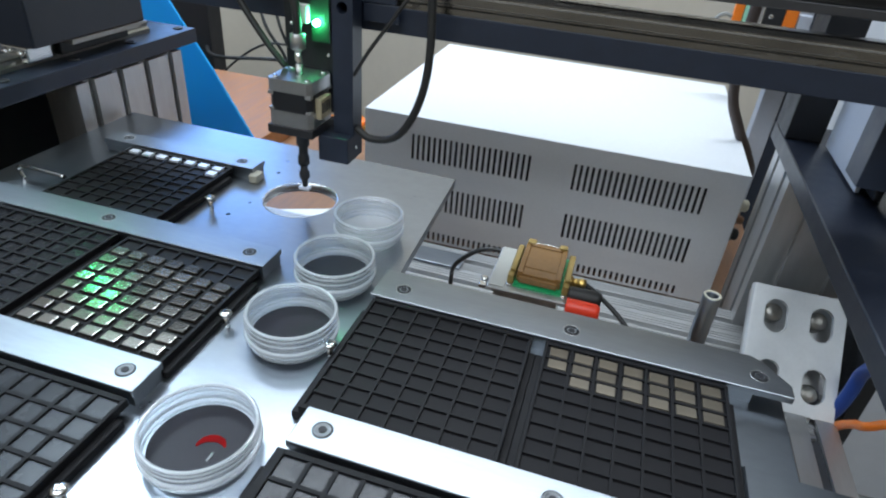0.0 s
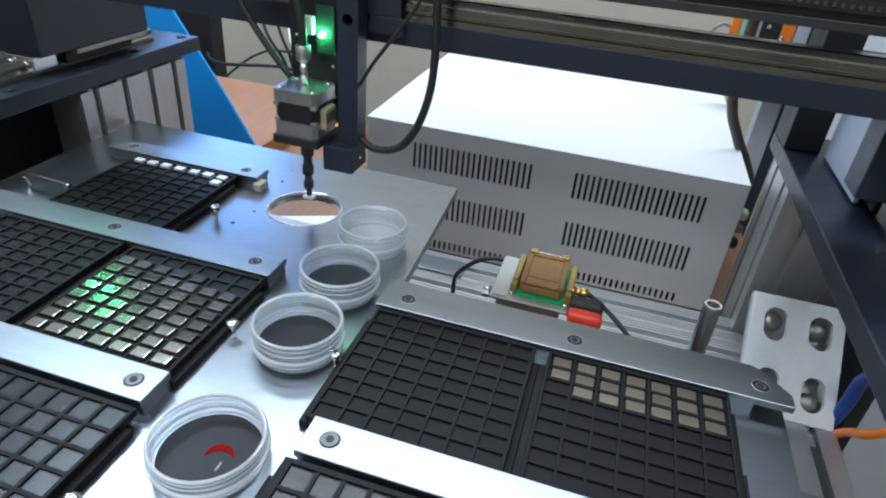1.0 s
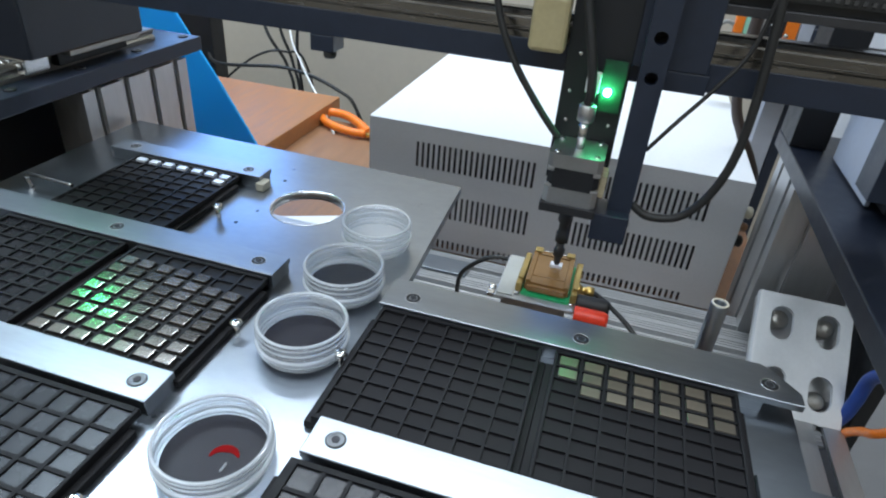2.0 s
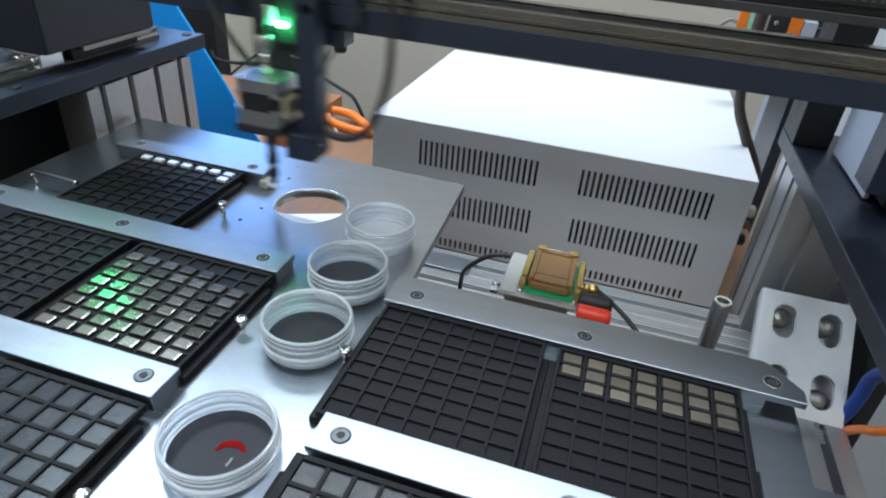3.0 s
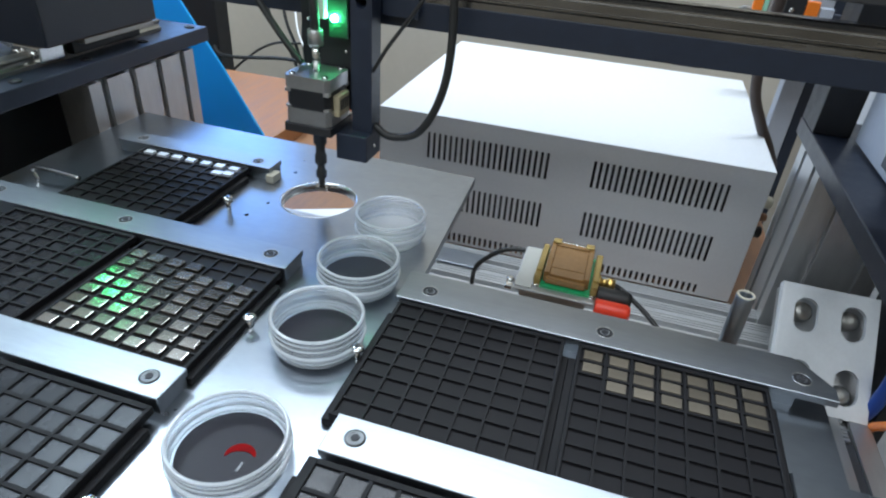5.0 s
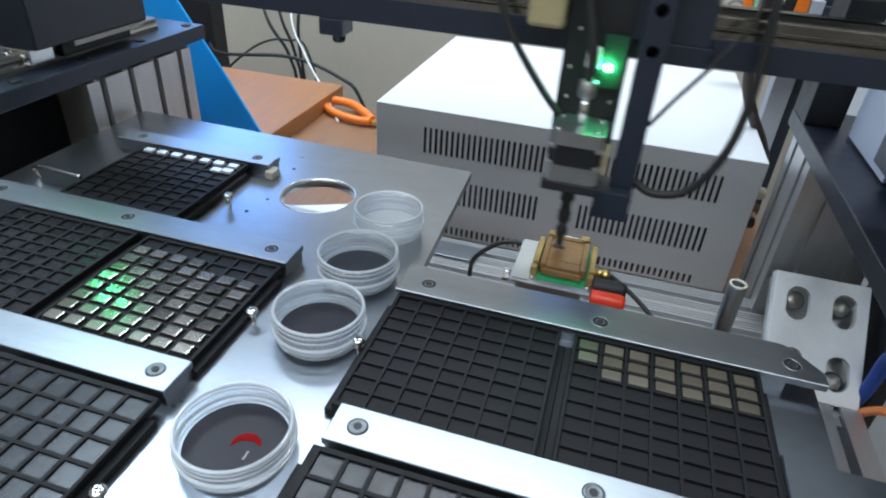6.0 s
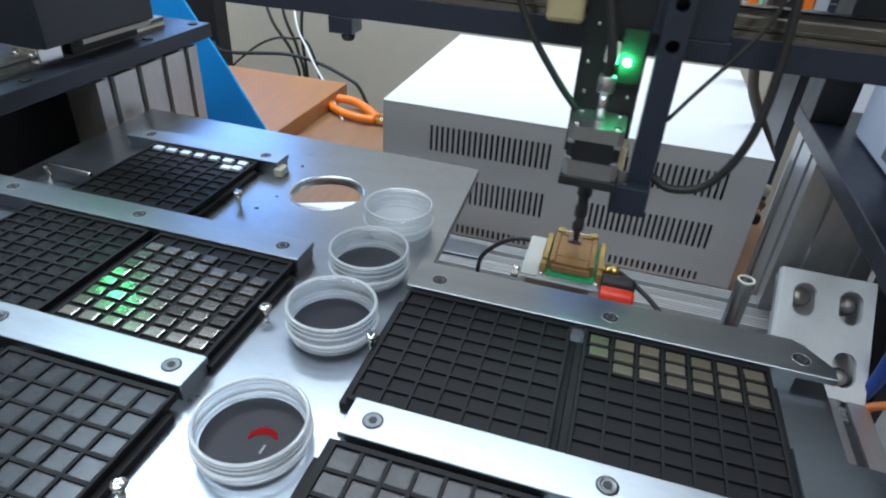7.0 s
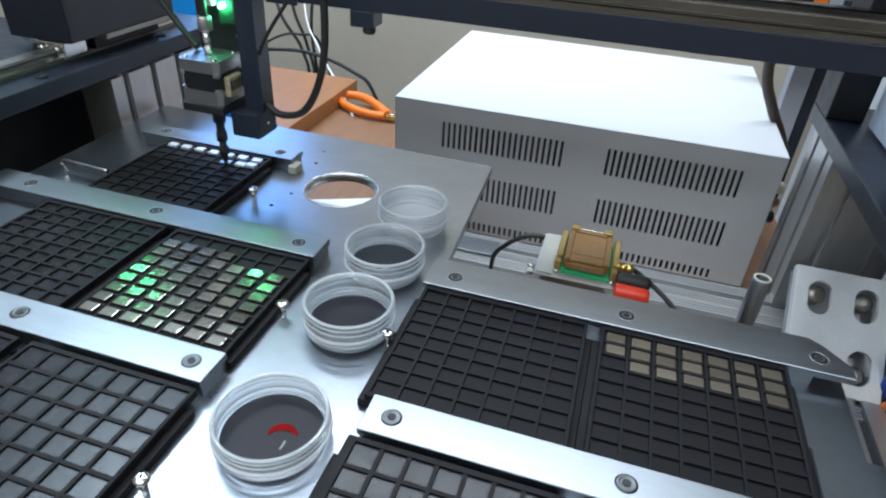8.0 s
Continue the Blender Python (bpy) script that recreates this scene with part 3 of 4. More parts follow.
# ---------------------------------------------------------------- jars
def jar(x, y, h=0.0230, r=0.0276, label="clear plastic screw jar without lid", red=False, film=FILM_DARK):
    """Open jar: threaded clear neck, a collar, and a hazy body that narrows to the base."""
    root = thing("sample_jar", label, "jar", (x, y, 0.0002), "open sample jars")
    mid = h * 0.44
    neck = [(r - 0.0008, mid), (r - 0.0008, h - 0.0016), (r - 0.0020, h - 0.0016), (r - 0.0020, mid)]
    part("neck", lathe(neck, None, 64, True), CLEAR, root)
    low = mid - 0.0042
    body = [(r - 0.0019, low), (r - 0.0004, low), (r - 0.0001, mid - 0.0006), (r - 0.0016, mid - 0.0006)]
    part("body", lathe(body, None, 64, True), HAZY, root, "hazy jar body wall")
    part("collar", lathe([(r - 0.0012, mid - 0.0005), (r + 0.0004, mid - 0.0003), (r + 0.0007, mid + 0.0003), (r + 0.0003, mid + 0.0008), (r - 0.0007, mid + 0.0013)], None, 64, True), MILKY, root, "milky collar under the thread")
    part("base", lathe([(r - 0.0046, 0.0), (r - 0.0036, 0.0004), (r - 0.0012, low * 0.6), (r - 0.0005, low - 0.0001)], None, 64), HAZY, root, "milky thick jar base")
    part("rim", lathe([(r - 0.0022, h - 0.0015), (r - 0.0006, h - 0.0015), (r - 0.0002, h - 0.0008), (r - 0.0007, h - 0.0001), (r - 0.0014, h), (r - 0.0022, h - 0.0005)], None, 64, True), MILKY, root, "milky rolled jar rim")
    for f in (0.66, 0.82):
        part("thread", lathe([(r - 0.0007, h * f), (r - 0.0001, h * f + 0.0003), (r + 0.0001, h * f + 0.0006), (r - 0.0001, h * f + 0.0009), (r - 0.0007, h * f + 0.0011)], None, 64, True), HAZY, root)
    if film:
        part("sticky_film", lathe([(r - 0.0034, low), (r - 0.0032, low + 0.0006)], None, 56), film, root, "glossy jar floor film, darkened for the gantry's reflection")
    if red:
        # A red reflection on the jar floor, modelled as a flat crescent.
        top = low + 0.0006
        outer, inner = [], []
        for k in range(17):
            a = math.radians(15 + 185 * k / 16)
            wide = 0.0044 * math.sin(math.pi * (k + 0.6) / 17.2) ** 0.7
            outer.append((0.0074 * math.cos(a) + 0.0052, 0.0070 * math.sin(a) - 0.0002))
            inner.append(((0.0074 - wide) * math.cos(a) + 0.0052, (0.0070 - wide) * math.sin(a) - 0.0002))
        part("red_reflection", prism(outer + inner[::-1], top + 0.0001, top + 0.0003), DULL_RED, root, "dull red reflection laid in the jar as a curved shape")
        # Short milky tube stands for a pale glint below the red.
        glint = tube([(0.0085, -0.0085, top + 0.0004), (0.0088, -0.0060, top + 0.0006), (0.0086, -0.0035, top + 0.0004)], 0.0006, 8, 4)
        part("pale_reflection", glint, MILKY, root, "small pale reflection modelled beside the red one")
    return root


jar(-0.0503, -0.1492, 0.0175, 0.0287, red=True, label="low clear plastic screw jar with a painted red reflection inside")
jar(-0.0500, -0.0591)
jar(-0.0527, 0.0056, film=FILM_GREY)
jar(-0.0550, 0.0706, r=0.0268, film=None)


# ---------------------------------------------------------------- test fixture
def fixture():
    root = thing("test_fixture", "gold and amber test socket on an aluminium plate with cables", "fixture")
    part("plate", box(0.0455, 0.1045, 0.0525, 0.112, -0.0090, -0.0066, 0.0010), ALU_EXT, root)
    part("plinth", box(0.050, 0.098, 0.060, 0.100, -0.1165, -0.0091), ALU_EXT, root)
    part("cover_film", box(0.0465, 0.0585, 0.0545, 0.1105, -0.0065, -0.0055, 0.0004), SHEET_WHITE, root, "greyish plastic sheet beside the socket")
    part("clip", box(0.0395, 0.0452, 0.0535, 0.0660, -0.0105, -0.0075, 0.0010), STEEL, root)
    part("clip_screw", lathe([(0.0028, -0.0074), (0.0028, -0.0062), (0.0016, -0.0056)], pose(0.0422, 0.0625, 0), 16), STEEL, root)
    part("circuit_board", box(0.0640, 0.0995, 0.0592, 0.111, -0.0065, -0.0050), PCB, root)
    for rx in (0.0590, 0.0996):
        part("gold_rail", box(rx, rx + 0.0048, 0.0620, 0.1085, -0.0065, 0.0012, 0.0008), SOCKET_BRASS, root)
        part("rail_shoulder", box(rx + 0.0008, rx + 0.0048, 0.0680, 0.1050, 0.0013, 0.0032, 0.0006), SOCKET_BRASS, root)
    # amber lid: a flat tray that slopes down to the front, with a raised border and a sunken window
    lid = bmesh.new()
    for xa, xb, ya, yb, za, zb in ((0.0650, 0.0690, 0.066, 0.1085, -0.0044, 0.0052), (0.0936, 0.0976, 0.066, 0.1085, -0.0044, 0.0052), (0.0690, 0.0936, 0.1035, 0.1085, -0.0044, 0.0052),
                                   (0.0690, 0.0936, 0.066, 0.0745, -0.0044, 0.0040), (0.0690, 0.0936, 0.0745, 0.1035, -0.0044, 0.0043)):
        add_box(lid, xa, xb, ya, yb, za, zb, 0.0005)
    for v in lid.verts:
        v.co.z -= max(0.0, (0.090 - v.co.y)) * 0.08
    part("socket_lid", lid, ULTEM, root, "translucent amber socket lid")
    part("lid_front", box(0.0670, 0.0955, 0.0625, 0.0658, -0.0044, 0.0006, 0.0008), ULTEM, root)
    part("hinge", box(0.066, 0.096, 0.1088, 0.1108, 0.0030, 0.0050, 0.0005), STEEL, root)
    for hx in (0.0655, 0.0905):
        part("hinge_ear", box(hx, hx + 0.0065, 0.1050, 0.1112, 0.0053, 0.0068, 0.0006), SOCKET_BRASS, root)
    for sx, sy in ((0.0610, 0.0592), (0.1012, 0.0592), (0.0620, 0.1090)):
        part("screw", lathe([(0.0018, -0.0065), (0.0018, -0.0046), (0.0012, -0.0040)], pose(sx, sy, 0), 12), STEEL, root)
    part("coax_connector", lathe([(0.0045, 0), (0.0045, 0.002), (0.003, 0.0022), (0.003, 0.006), (0.004, 0.0062), (0.004, 0.012)], pose(0.1036, 0.076, -0.002, 0, 90, 0), 18), BRASS, root)
    part("black_plug", lathe([(0.0055, 0), (0.006, 0.001), (0.006, 0.021), (0.0045, 0.024)], pose(0.1045, 0.066, -0.006, 0, 90, 0), 18), RUBBER, root)
    part("red_plug", lathe([(0.0055, 0), (0.006, 0.001), (0.006, 0.021), (0.0045, 0.024)], pose(0.1045, 0.053, -0.008, 0, 90, 0), 18), RED, root, "red banana plug")
    part("cable", tube([(0.115, 0.076, -0.002), (0.122, 0.075, -0.005), (0.140, 0.064, -0.012), (0.158, 0.050, -0.022), (0.172, 0.042, -0.030), (0.182, 0.038, -0.036)], 0.0018), RUBBER, root)
    part("cable", tube([(0.047, 0.108, -0.009), (0.038, 0.108, -0.009), (0.027, 0.108, -0.013), (0.015, 0.110, -0.024), (0.005, 0.117, -0.040), (0.001, 0.127, -0.060), (-0.001, 0.135, -0.100)], 0.0020), RUBBER, root)
    return root


fixture()
post = thing("hollow_post", "hollow aluminium post standing behind the clamp bar", "post")
part("tube", lathe([(0.0064, -0.1160), (0.0064, 0.0055), (0.0060, 0.0060), (0.0046, 0.0060), (0.0043, 0.0055), (0.0043, -0.1160)], pose(0.2035, 0.087, 0), 28, True), ALU_BAR, post)
part("end_ring", lathe([(0.0061, 0.0061), (0.0060, 0.0066), (0.0047, 0.0066), (0.0046, 0.0061)], pose(0.2035, 0.087, 0), 28, True), CREAM, post, "pale cut end of the hollow post")


# ---------------------------------------------------------------- rail plates left and right
def rail_side(x0, x1, rail_x, label, finish, bolts):
    root = thing("rail_plate", label, "rail", group="side rails")
    bm = box(x0, x1, -0.36, 0.345, 0.0455, 0.062, 0.001)
    part("plate", bm, finish, root)
    prof = [(-0.0075, 0.0), (0.0075, 0.0), (0.0075, 0.004), (0.0055, 0.0065), (0.0055, 0.0085), (0.0075, 0.011), (0.0068, 0.013), (-0.0068, 0.013), (-0.0075, 0.011), (-0.0055, 0.0085), (-0.0055, 0.0065), (-0.0075, 0.004)]
    rail = prism(prof, -0.34, 0.300)
    rail.transform(pose(rail_x, 0, 0.0621, 90, 0, 0) @ Matrix.Diagonal((1, 1, -1, 1)))
    part("linear_rail", rail, RAIL_GREY, root, "dull steel linear guide rail")
    for k in range(bolts):
        yy = 0.33 - k * 0.08
        part("bolt", lathe([(0.0055, 0.0620), (0.0055, 0.0632), (0.003, 0.0634), (0.0028, 0.0625)], pose(x1 - 0.014 if x0 < 0 else x0 + 0.018, yy, 0), 16), DARK_STEEL, root)
    return root


rail_side(-0.475, -0.400, -0.437, "black rail plate with a bright linear rail", NAVY, 9)
rail_side(0.263, 0.338, 0.318, "black rail plate with a linear rail beside the box", NAVY_SHADED, 1)
solid("frame_upright", box(-0.462, -0.400, -0.34, -0.26, DESK, 0.0454), BLACK, "black upright under a rail plate", "upright")
solid("rail_end_post", box(0.263, 0.294, 0.294, 0.343, 0.0622, 0.34, 0.001), BLACK, "black upright post at the end of the rail", "post")
solid("grey_cabinet", box(0.55, 1.3, 0.85, 1.35, -0.90, 0.62, 0.004), mat("pale_grey_steel", (0.55, 0.57, 0.62), 0.5, 0.0, 0.04, 30), "pale grey steel cabinet against the wall", "cabinet")
solid("frame_upright", box(0.270, 0.319, -0.36, -0.28, DESK, 0.0454), BLACK, "black upright under a rail plate", "upright")

# ---------------------------------------------------------------- background things
solid("dark_cabinet", box(-0.95, -0.478, -0.30, 0.30, DESK, 0.04, 0.003), BLACK, "black equipment cabinet beside the rail", "cabinet")
solid("monitor_post", box(-1.02, -0.790, 0.90, 0.95, -0.90, 0.07, 0.003), BLACK, "wide black metal post behind the desk", "post")
sheet = prism([(-0.86, 0.42), (-0.80, -0.155), (-0.36, -0.155), (-0.389, -0.108), (-0.443, -0.018), (-0.501, 0.07), (-0.60, 0.22), (-0.70, 0.42)], 0.0, 0.004, pose(0, 0.43, 0, 90, 0, 0))
solid("blue_sheet", sheet, BLUE, "bright blue plastic sheet standing behind the rail", "sheet")


def crinkled_bag():
    """A crumpled clear bag, a bumpy low mound."""
    rng = random.Random(4)
    bm = bmesh.new()
    bmesh.ops.create_icosphere(bm, subdivisions=3, radius=1.0)
    for v in bm.verts:
        k = rng.uniform(0.72, 1.05)
        v.co = Vector((v.co.x * 0.040 * k, v.co.y * 0.040 * k, max(v.co.z, -0.55) * 0.040 * k))
    low = min(v.co.z for v in bm.verts)
    bm.transform(pose(-0.540, 0.235, 0.0402 - low))
    return solid("plastic_bag", bm, FOIL, "crumpled shiny clear plastic bag behind the rail", "bag")


crinkled_bag()


def cutters():
    root = thing("wire_cutters", "wire cutters with orange plastic handles on the desk", "tool")
    z = DESK + 0.010
    part("handle", tube([(-0.302, 0.642, z), (-0.330, 0.668, z + 0.002), (-0.365, 0.694, z + 0.003), (-0.398, 0.702, z + 0.002), (-0.419, 0.694, z)], 0.0080), ORANGE, root)
    part("handle", tube([(-0.304, 0.634, z), (-0.330, 0.632, z), (-0.362, 0.640, z), (-0.395, 0.660, z), (-0.417, 0.688, z)], 0.0070), ORANGE, root)
    part("jaw", box(-0.303, -0.281, 0.629, 0.646, z - 0.005, z + 0.003, 0.002), BRASS, root)
    part("pivot", lathe([(0.0045, z + 0.0031), (0.0045, z + 0.0045), (0.003, z + 0.005)], pose(-0.292, 0.638, 0), 16), STEEL, root)
    part("blade", prism([(-0.2808, 0.633), (-0.262, 0.638), (-0.2808, 0.645)], z - 0.003, z + 0.001), STEEL, root)
    return root


cutters()
for pts in ([(-0.86, 1.38, 0.30), (-0.82, 1.15, 0.12), (-0.717, 1.0, -0.07), (-0.660, 1.0, -0.17), (-0.643, 1.0, -0.30), (-0.64, 1.0, -0.89)],
            [(-0.80, 1.38, 0.34), (-0.76, 1.15, 0.14), (-0.690, 1.02, -0.06), (-0.652, 1.01, -0.16), (-0.632, 1.01, -0.30), (-0.625, 1.02, -0.89)],
            [(-0.60, 1.38, 0.30), (-0.625, 1.1, 0.08), (-0.640, 1.02, -0.08), (-0.636, 1.02, -0.22), (-0.620, 1.03, -0.40), (-0.61, 1.05, -0.89)],
            [(-0.95, 0.955, -0.10), (-0.86, 0.97, -0.13), (-0.748, 0.85, -0.137), (-0.576, 0.85, -0.124), (-0.461, 0.85, -0.152), (-0.411, 0.85, -0.20), (-0.35, 0.86, -0.40), (-0.33, 0.88, -0.89)]):
    solid("wall_cable", tube(pts, 0.0038), RUBBER, "thick black cable hanging along the wall", "cable", "wall cables")
solid("thin_wire", tube([(-0.80, 0.86, -0.30), (-0.741, 0.85, -0.187), (-0.68, 0.85, -0.130), (-0.626, 0.85, -0.098), (-0.586, 0.86, -0.093), (-0.56, 0.90, -0.12), (-0.56, 0.95, -0.30), (-0.56, 0.96, -0.89)], 0.0025), RUBBER, "thin dark wire curling behind the wooden board", "cable")
solid("white_wire", tube([(-0.72, 1.39, 0.36), (-0.66, 1.05, 0.14), (-0.57, 0.86, -0.035), (-0.514, 0.80, -0.093), (-0.469, 0.76, -0.126), (-0.425, 0.712, DESK + 0.018), (-0.395, 0.672, DESK + 0.006), (-0.362, 0.628, DESK + 0.002)], 0.0019), PAPER, "thin white wire running to the desk", "cable")
solid("box_cable", tube([(0.236, 0.44, 0.30), (0.226, 0.43, 0.15), (0.230, 0.43, 0.065), (0.247, 0.43, 0.024), (0.268, 0.44, -0.010), (0.284, 0.47, -0.045), (0.290, 0.56, -0.110), (0.292, 0.62, DESK + 0.006)], 0.006), mat("dark_brown_cable", (0.05, 0.035, 0.03), 0.5), "dark cable hanging over the box corner", "cable")
solid("side_panel", box(0.352, 0.364, 0.150, 0.245, -0.90, 0.02, 0.001), BLACK, "black panel beside the angle bracket", "panel")
solid("orange_cable", tube([(0.343, 0.160, -0.89), (0.343, 0.155, -0.30), (0.343, 0.150, -0.16), (0.342, 0.135, -0.125), (0.340, 0.112, -0.098), (0.340, 0.098, -0.086), (0.342, 0.092, -0.079), (0.356, 0.091, -0.071), (0.40, 0.092, -0.066), (0.46, 0.10, -0.09), (0.52, 0.12, -0.20), (0.54, 0.14, -0.89)], 0.0036), ORANGE, "bright orange cable hanging beside the frame", "cable")
solid("blue_cable", tube([(0.352, 0.090, 0.030), (0.349, 0.100, 0.000), (0.345, 0.120, -0.040), (0.3435, 0.140, -0.066), (0.3430, 0.142, -0.090), (0.3400, 0.142, -0.112), (0.330, 0.142, -0.135), (0.318, 0.144, DESK + 0.0062)], 0.0055), mat("blue_cable_jacket", (0.010, 0.055, 0.28), 0.4), "thick blue cable hanging beside the frame", "cable")



def terminal_strip():
    """Relays and terminals on a short mounting rail behind the white box."""
    root = thing("terminal_strip", "row of orange, green and black terminals on a mounting rail", "terminal strip")
    part("mounting_rail", box(0.222, 0.425, 0.612, 0.620, 0.052, 0.072, 0.0008), RAIL_GREY, root)
    part("rail_arm", box(0.322, 0.340, 0.6202, 0.6998, 0.054, 0.070, 0.0008), BLACK, root)
    pale_green = mat("pale_green_plastic", (0.30, 0.62, 0.46), 0.45)
    grey = mat("mid_grey_plastic", (0.30, 0.28, 0.27), 0.5)
    for name, xa, xb, zb, material in (("terminal", 0.229, 0.2405, 0.160, ORANGE), ("terminal", 0.2410, 0.2465, 0.160, pale_green), ("terminal", 0.2480, 0.2640, 0.158, grey), ("relay", 0.2660, 0.2895, 0.134, BLACK),
                                       ("terminal", 0.2900, 0.3055, 0.130, ORANGE), ("terminal", 0.3070, 0.3230, 0.124, PALE_GREY), ("terminal", 0.3235, 0.3340, 0.118, NAVY), ("relay", 0.3450, 0.4200, 0.104, BLACK)):
        part(name, box(xa, xb, 0.602, 0.6118, 0.056, zb, 0.0012), material, root)
    for sx, sz in ((0.2930, 0.106), (0.2740, 0.118), (0.2740, 0.096), (0.2840, 0.090)):
        part("screw", lathe([(0.0030, 0.0), (0.0030, 0.0015), (0.0016, 0.002)], pose(sx, 0.6018, sz, 90, 0, 0), 14), STEEL, root)
    part("wire_loop", tube([(0.2288, 0.606, 0.112), (0.219, 0.606, 0.114), (0.209, 0.606, 0.106), (0.205, 0.606, 0.094), (0.212, 0.606, 0.084), (0.2288, 0.606, 0.080)], 0.0026), mat("grey_wire_jacket", (0.22, 0.22, 0.21), 0.5), root, "grey wire loop")
    return root


terminal_strip()


# ---------------------------------------------------------------- moving gantry
def gantry():
    root = thing("gantry", "dark blue gantry beam with a linear rail across the machine", "gantry")
    BYF = 0.122
    WORN = mat("worn_rail_steel", (0.21, 0.20, 0.187), 0.25, 1.0, 0.30, 8, 0.02, (1, 7, 7), 3.0)
    part("lower_plate", box(-0.46, 0.345, BYF, BYF + 0.03, 0.1455, 0.1638, 0.0006), NAVY, root)
    prof = [(0.0, 0.0), (0.014, 0.0), (0.014, 0.0040), (0.0125, 0.0050), (0.0125, 0.0060), (0.0138, 0.0070), (0.0138, 0.0120), (0.0115, 0.0130), (0.0115, 0.0140), (0.012, 0.0170), (0.010, 0.0180), (0.0, 0.0180)]
    rail = prism([(-a, b) for a, b in prof], -0.455, 0.344)
    rail.transform(Matrix(((0, 0, 1, 0), (1, 0, 0, BYF + 0.0145), (0, 1, 0, 0.1639), (0, 0, 0, 1))))
    part("linear_rail", rail, WORN, root, "worn steel linear rail")
    part("top_lip", box(-0.46, 0.345, BYF + 0.006, BYF + 0.02, 0.1930, 0.1990, 0.0006), mat("dark_grey_anodised", (0.06, 0.06, 0.065), 0.4, 0.5, 0.15, 40), root)
    # Unseen upper part is extended to keep lamp light off the front-left trays.
    part("top_rail", box(-0.46, 0.345, BYF + 0.008, BYF + 0.05, 0.1991, 0.272, 0.0006), BLACK, root)
    tooth = mesh_of("belt_tooth", box(-0.0012, 0.0012, -0.0008, 0.0008, 0, 0.0025), mat("worn_belt_edge", (0.055, 0.055, 0.055), 0.5))
    belt = part("belt", box(-0.44, 0.345, BYF + 0.0045, BYF + 0.0078, 0.2045, 0.2115), RUBBER, root)
    for k in range(60):
        piece("belt_tooth", tooth, belt, (0.05 + k * 0.0049, BYF + 0.0040, 0.2067))
    part("stop_stub", box(-0.128, -0.109, BYF, BYF + 0.02, 0.133, 0.1454, 0.001), NAVY, root)
    part("stop_pad", lathe([(0.004, 0.128), (0.005, 0.1295), (0.005, 0.1329)], pose(-0.1145, BYF + 0.006, 0), 16), RUBBER, root)
    part("stop_stub", box(0.120, 0.140, BYF + 0.03, BYF + 0.045, 0.138, 0.1454, 0.001), NAVY, root)
    part("control_board", box(-0.415, -0.372, BYF - 0.010, BYF - 0.006, 0.182, 0.222), PCB_DARK, root)
    for k in range(4):
        part("green_light", box(-0.405 + 0.009 * k, -0.401 + 0.009 * k, BYF - 0.0125, BYF - 0.0101, 0.186 + 0.006 * (k % 2), 0.190 + 0.006 * (k % 2), 0.0006), LED_GREEN, root, "lit green indicator light")
    for x0, x1, cx in ((-0.475, -0.405, -0.437), (0.303, 0.345, 0.318)):
        part("carriage", box(x0, x1, BYF, BYF + 0.145, 0.0835, 0.1452, 0.002), NAVY_SHADED, root)
        part("carriage_foot", box(x0 + 0.004, x1 - 0.001, BYF + 0.044, BYF + 0.140, 0.0785, 0.0834, 0.0006), RAIL_GREY, root)
        part("slider", box(cx - 0.015, cx + 0.015, BYF + 0.044, BYF + 0.136, 0.0665, 0.0784, 0.001), BLACK, root)
        part("slider_cap", box(cx - 0.015, cx + 0.015, BYF + 0.006, BYF + 0.034, 0.0665, 0.0815, 0.0015), STEEL, root)
        for bx in (-0.009, 0.009):
            part("cap_bolt", lathe([(0.0035, 0.0), (0.0035, 0.003), (0.002, 0.0035)], pose(cx + bx, BYF + 0.0058, 0.0745, 90, 0, 0), 12), STEEL, root)
    part("side_plate", box(0.2955, 0.2990, BYF + 0.062, BYF + 0.163, 0.0640, 0.1452, 0.0005), PALE_GREY, root, "pale grey carriage side plate")
    part("side_bracket", box(0.283, 0.3025, BYF + 0.030, BYF + 0.0615, 0.080, 0.1452, 0.0008), NAVY, root)
    return root


GANTRY = gantry()


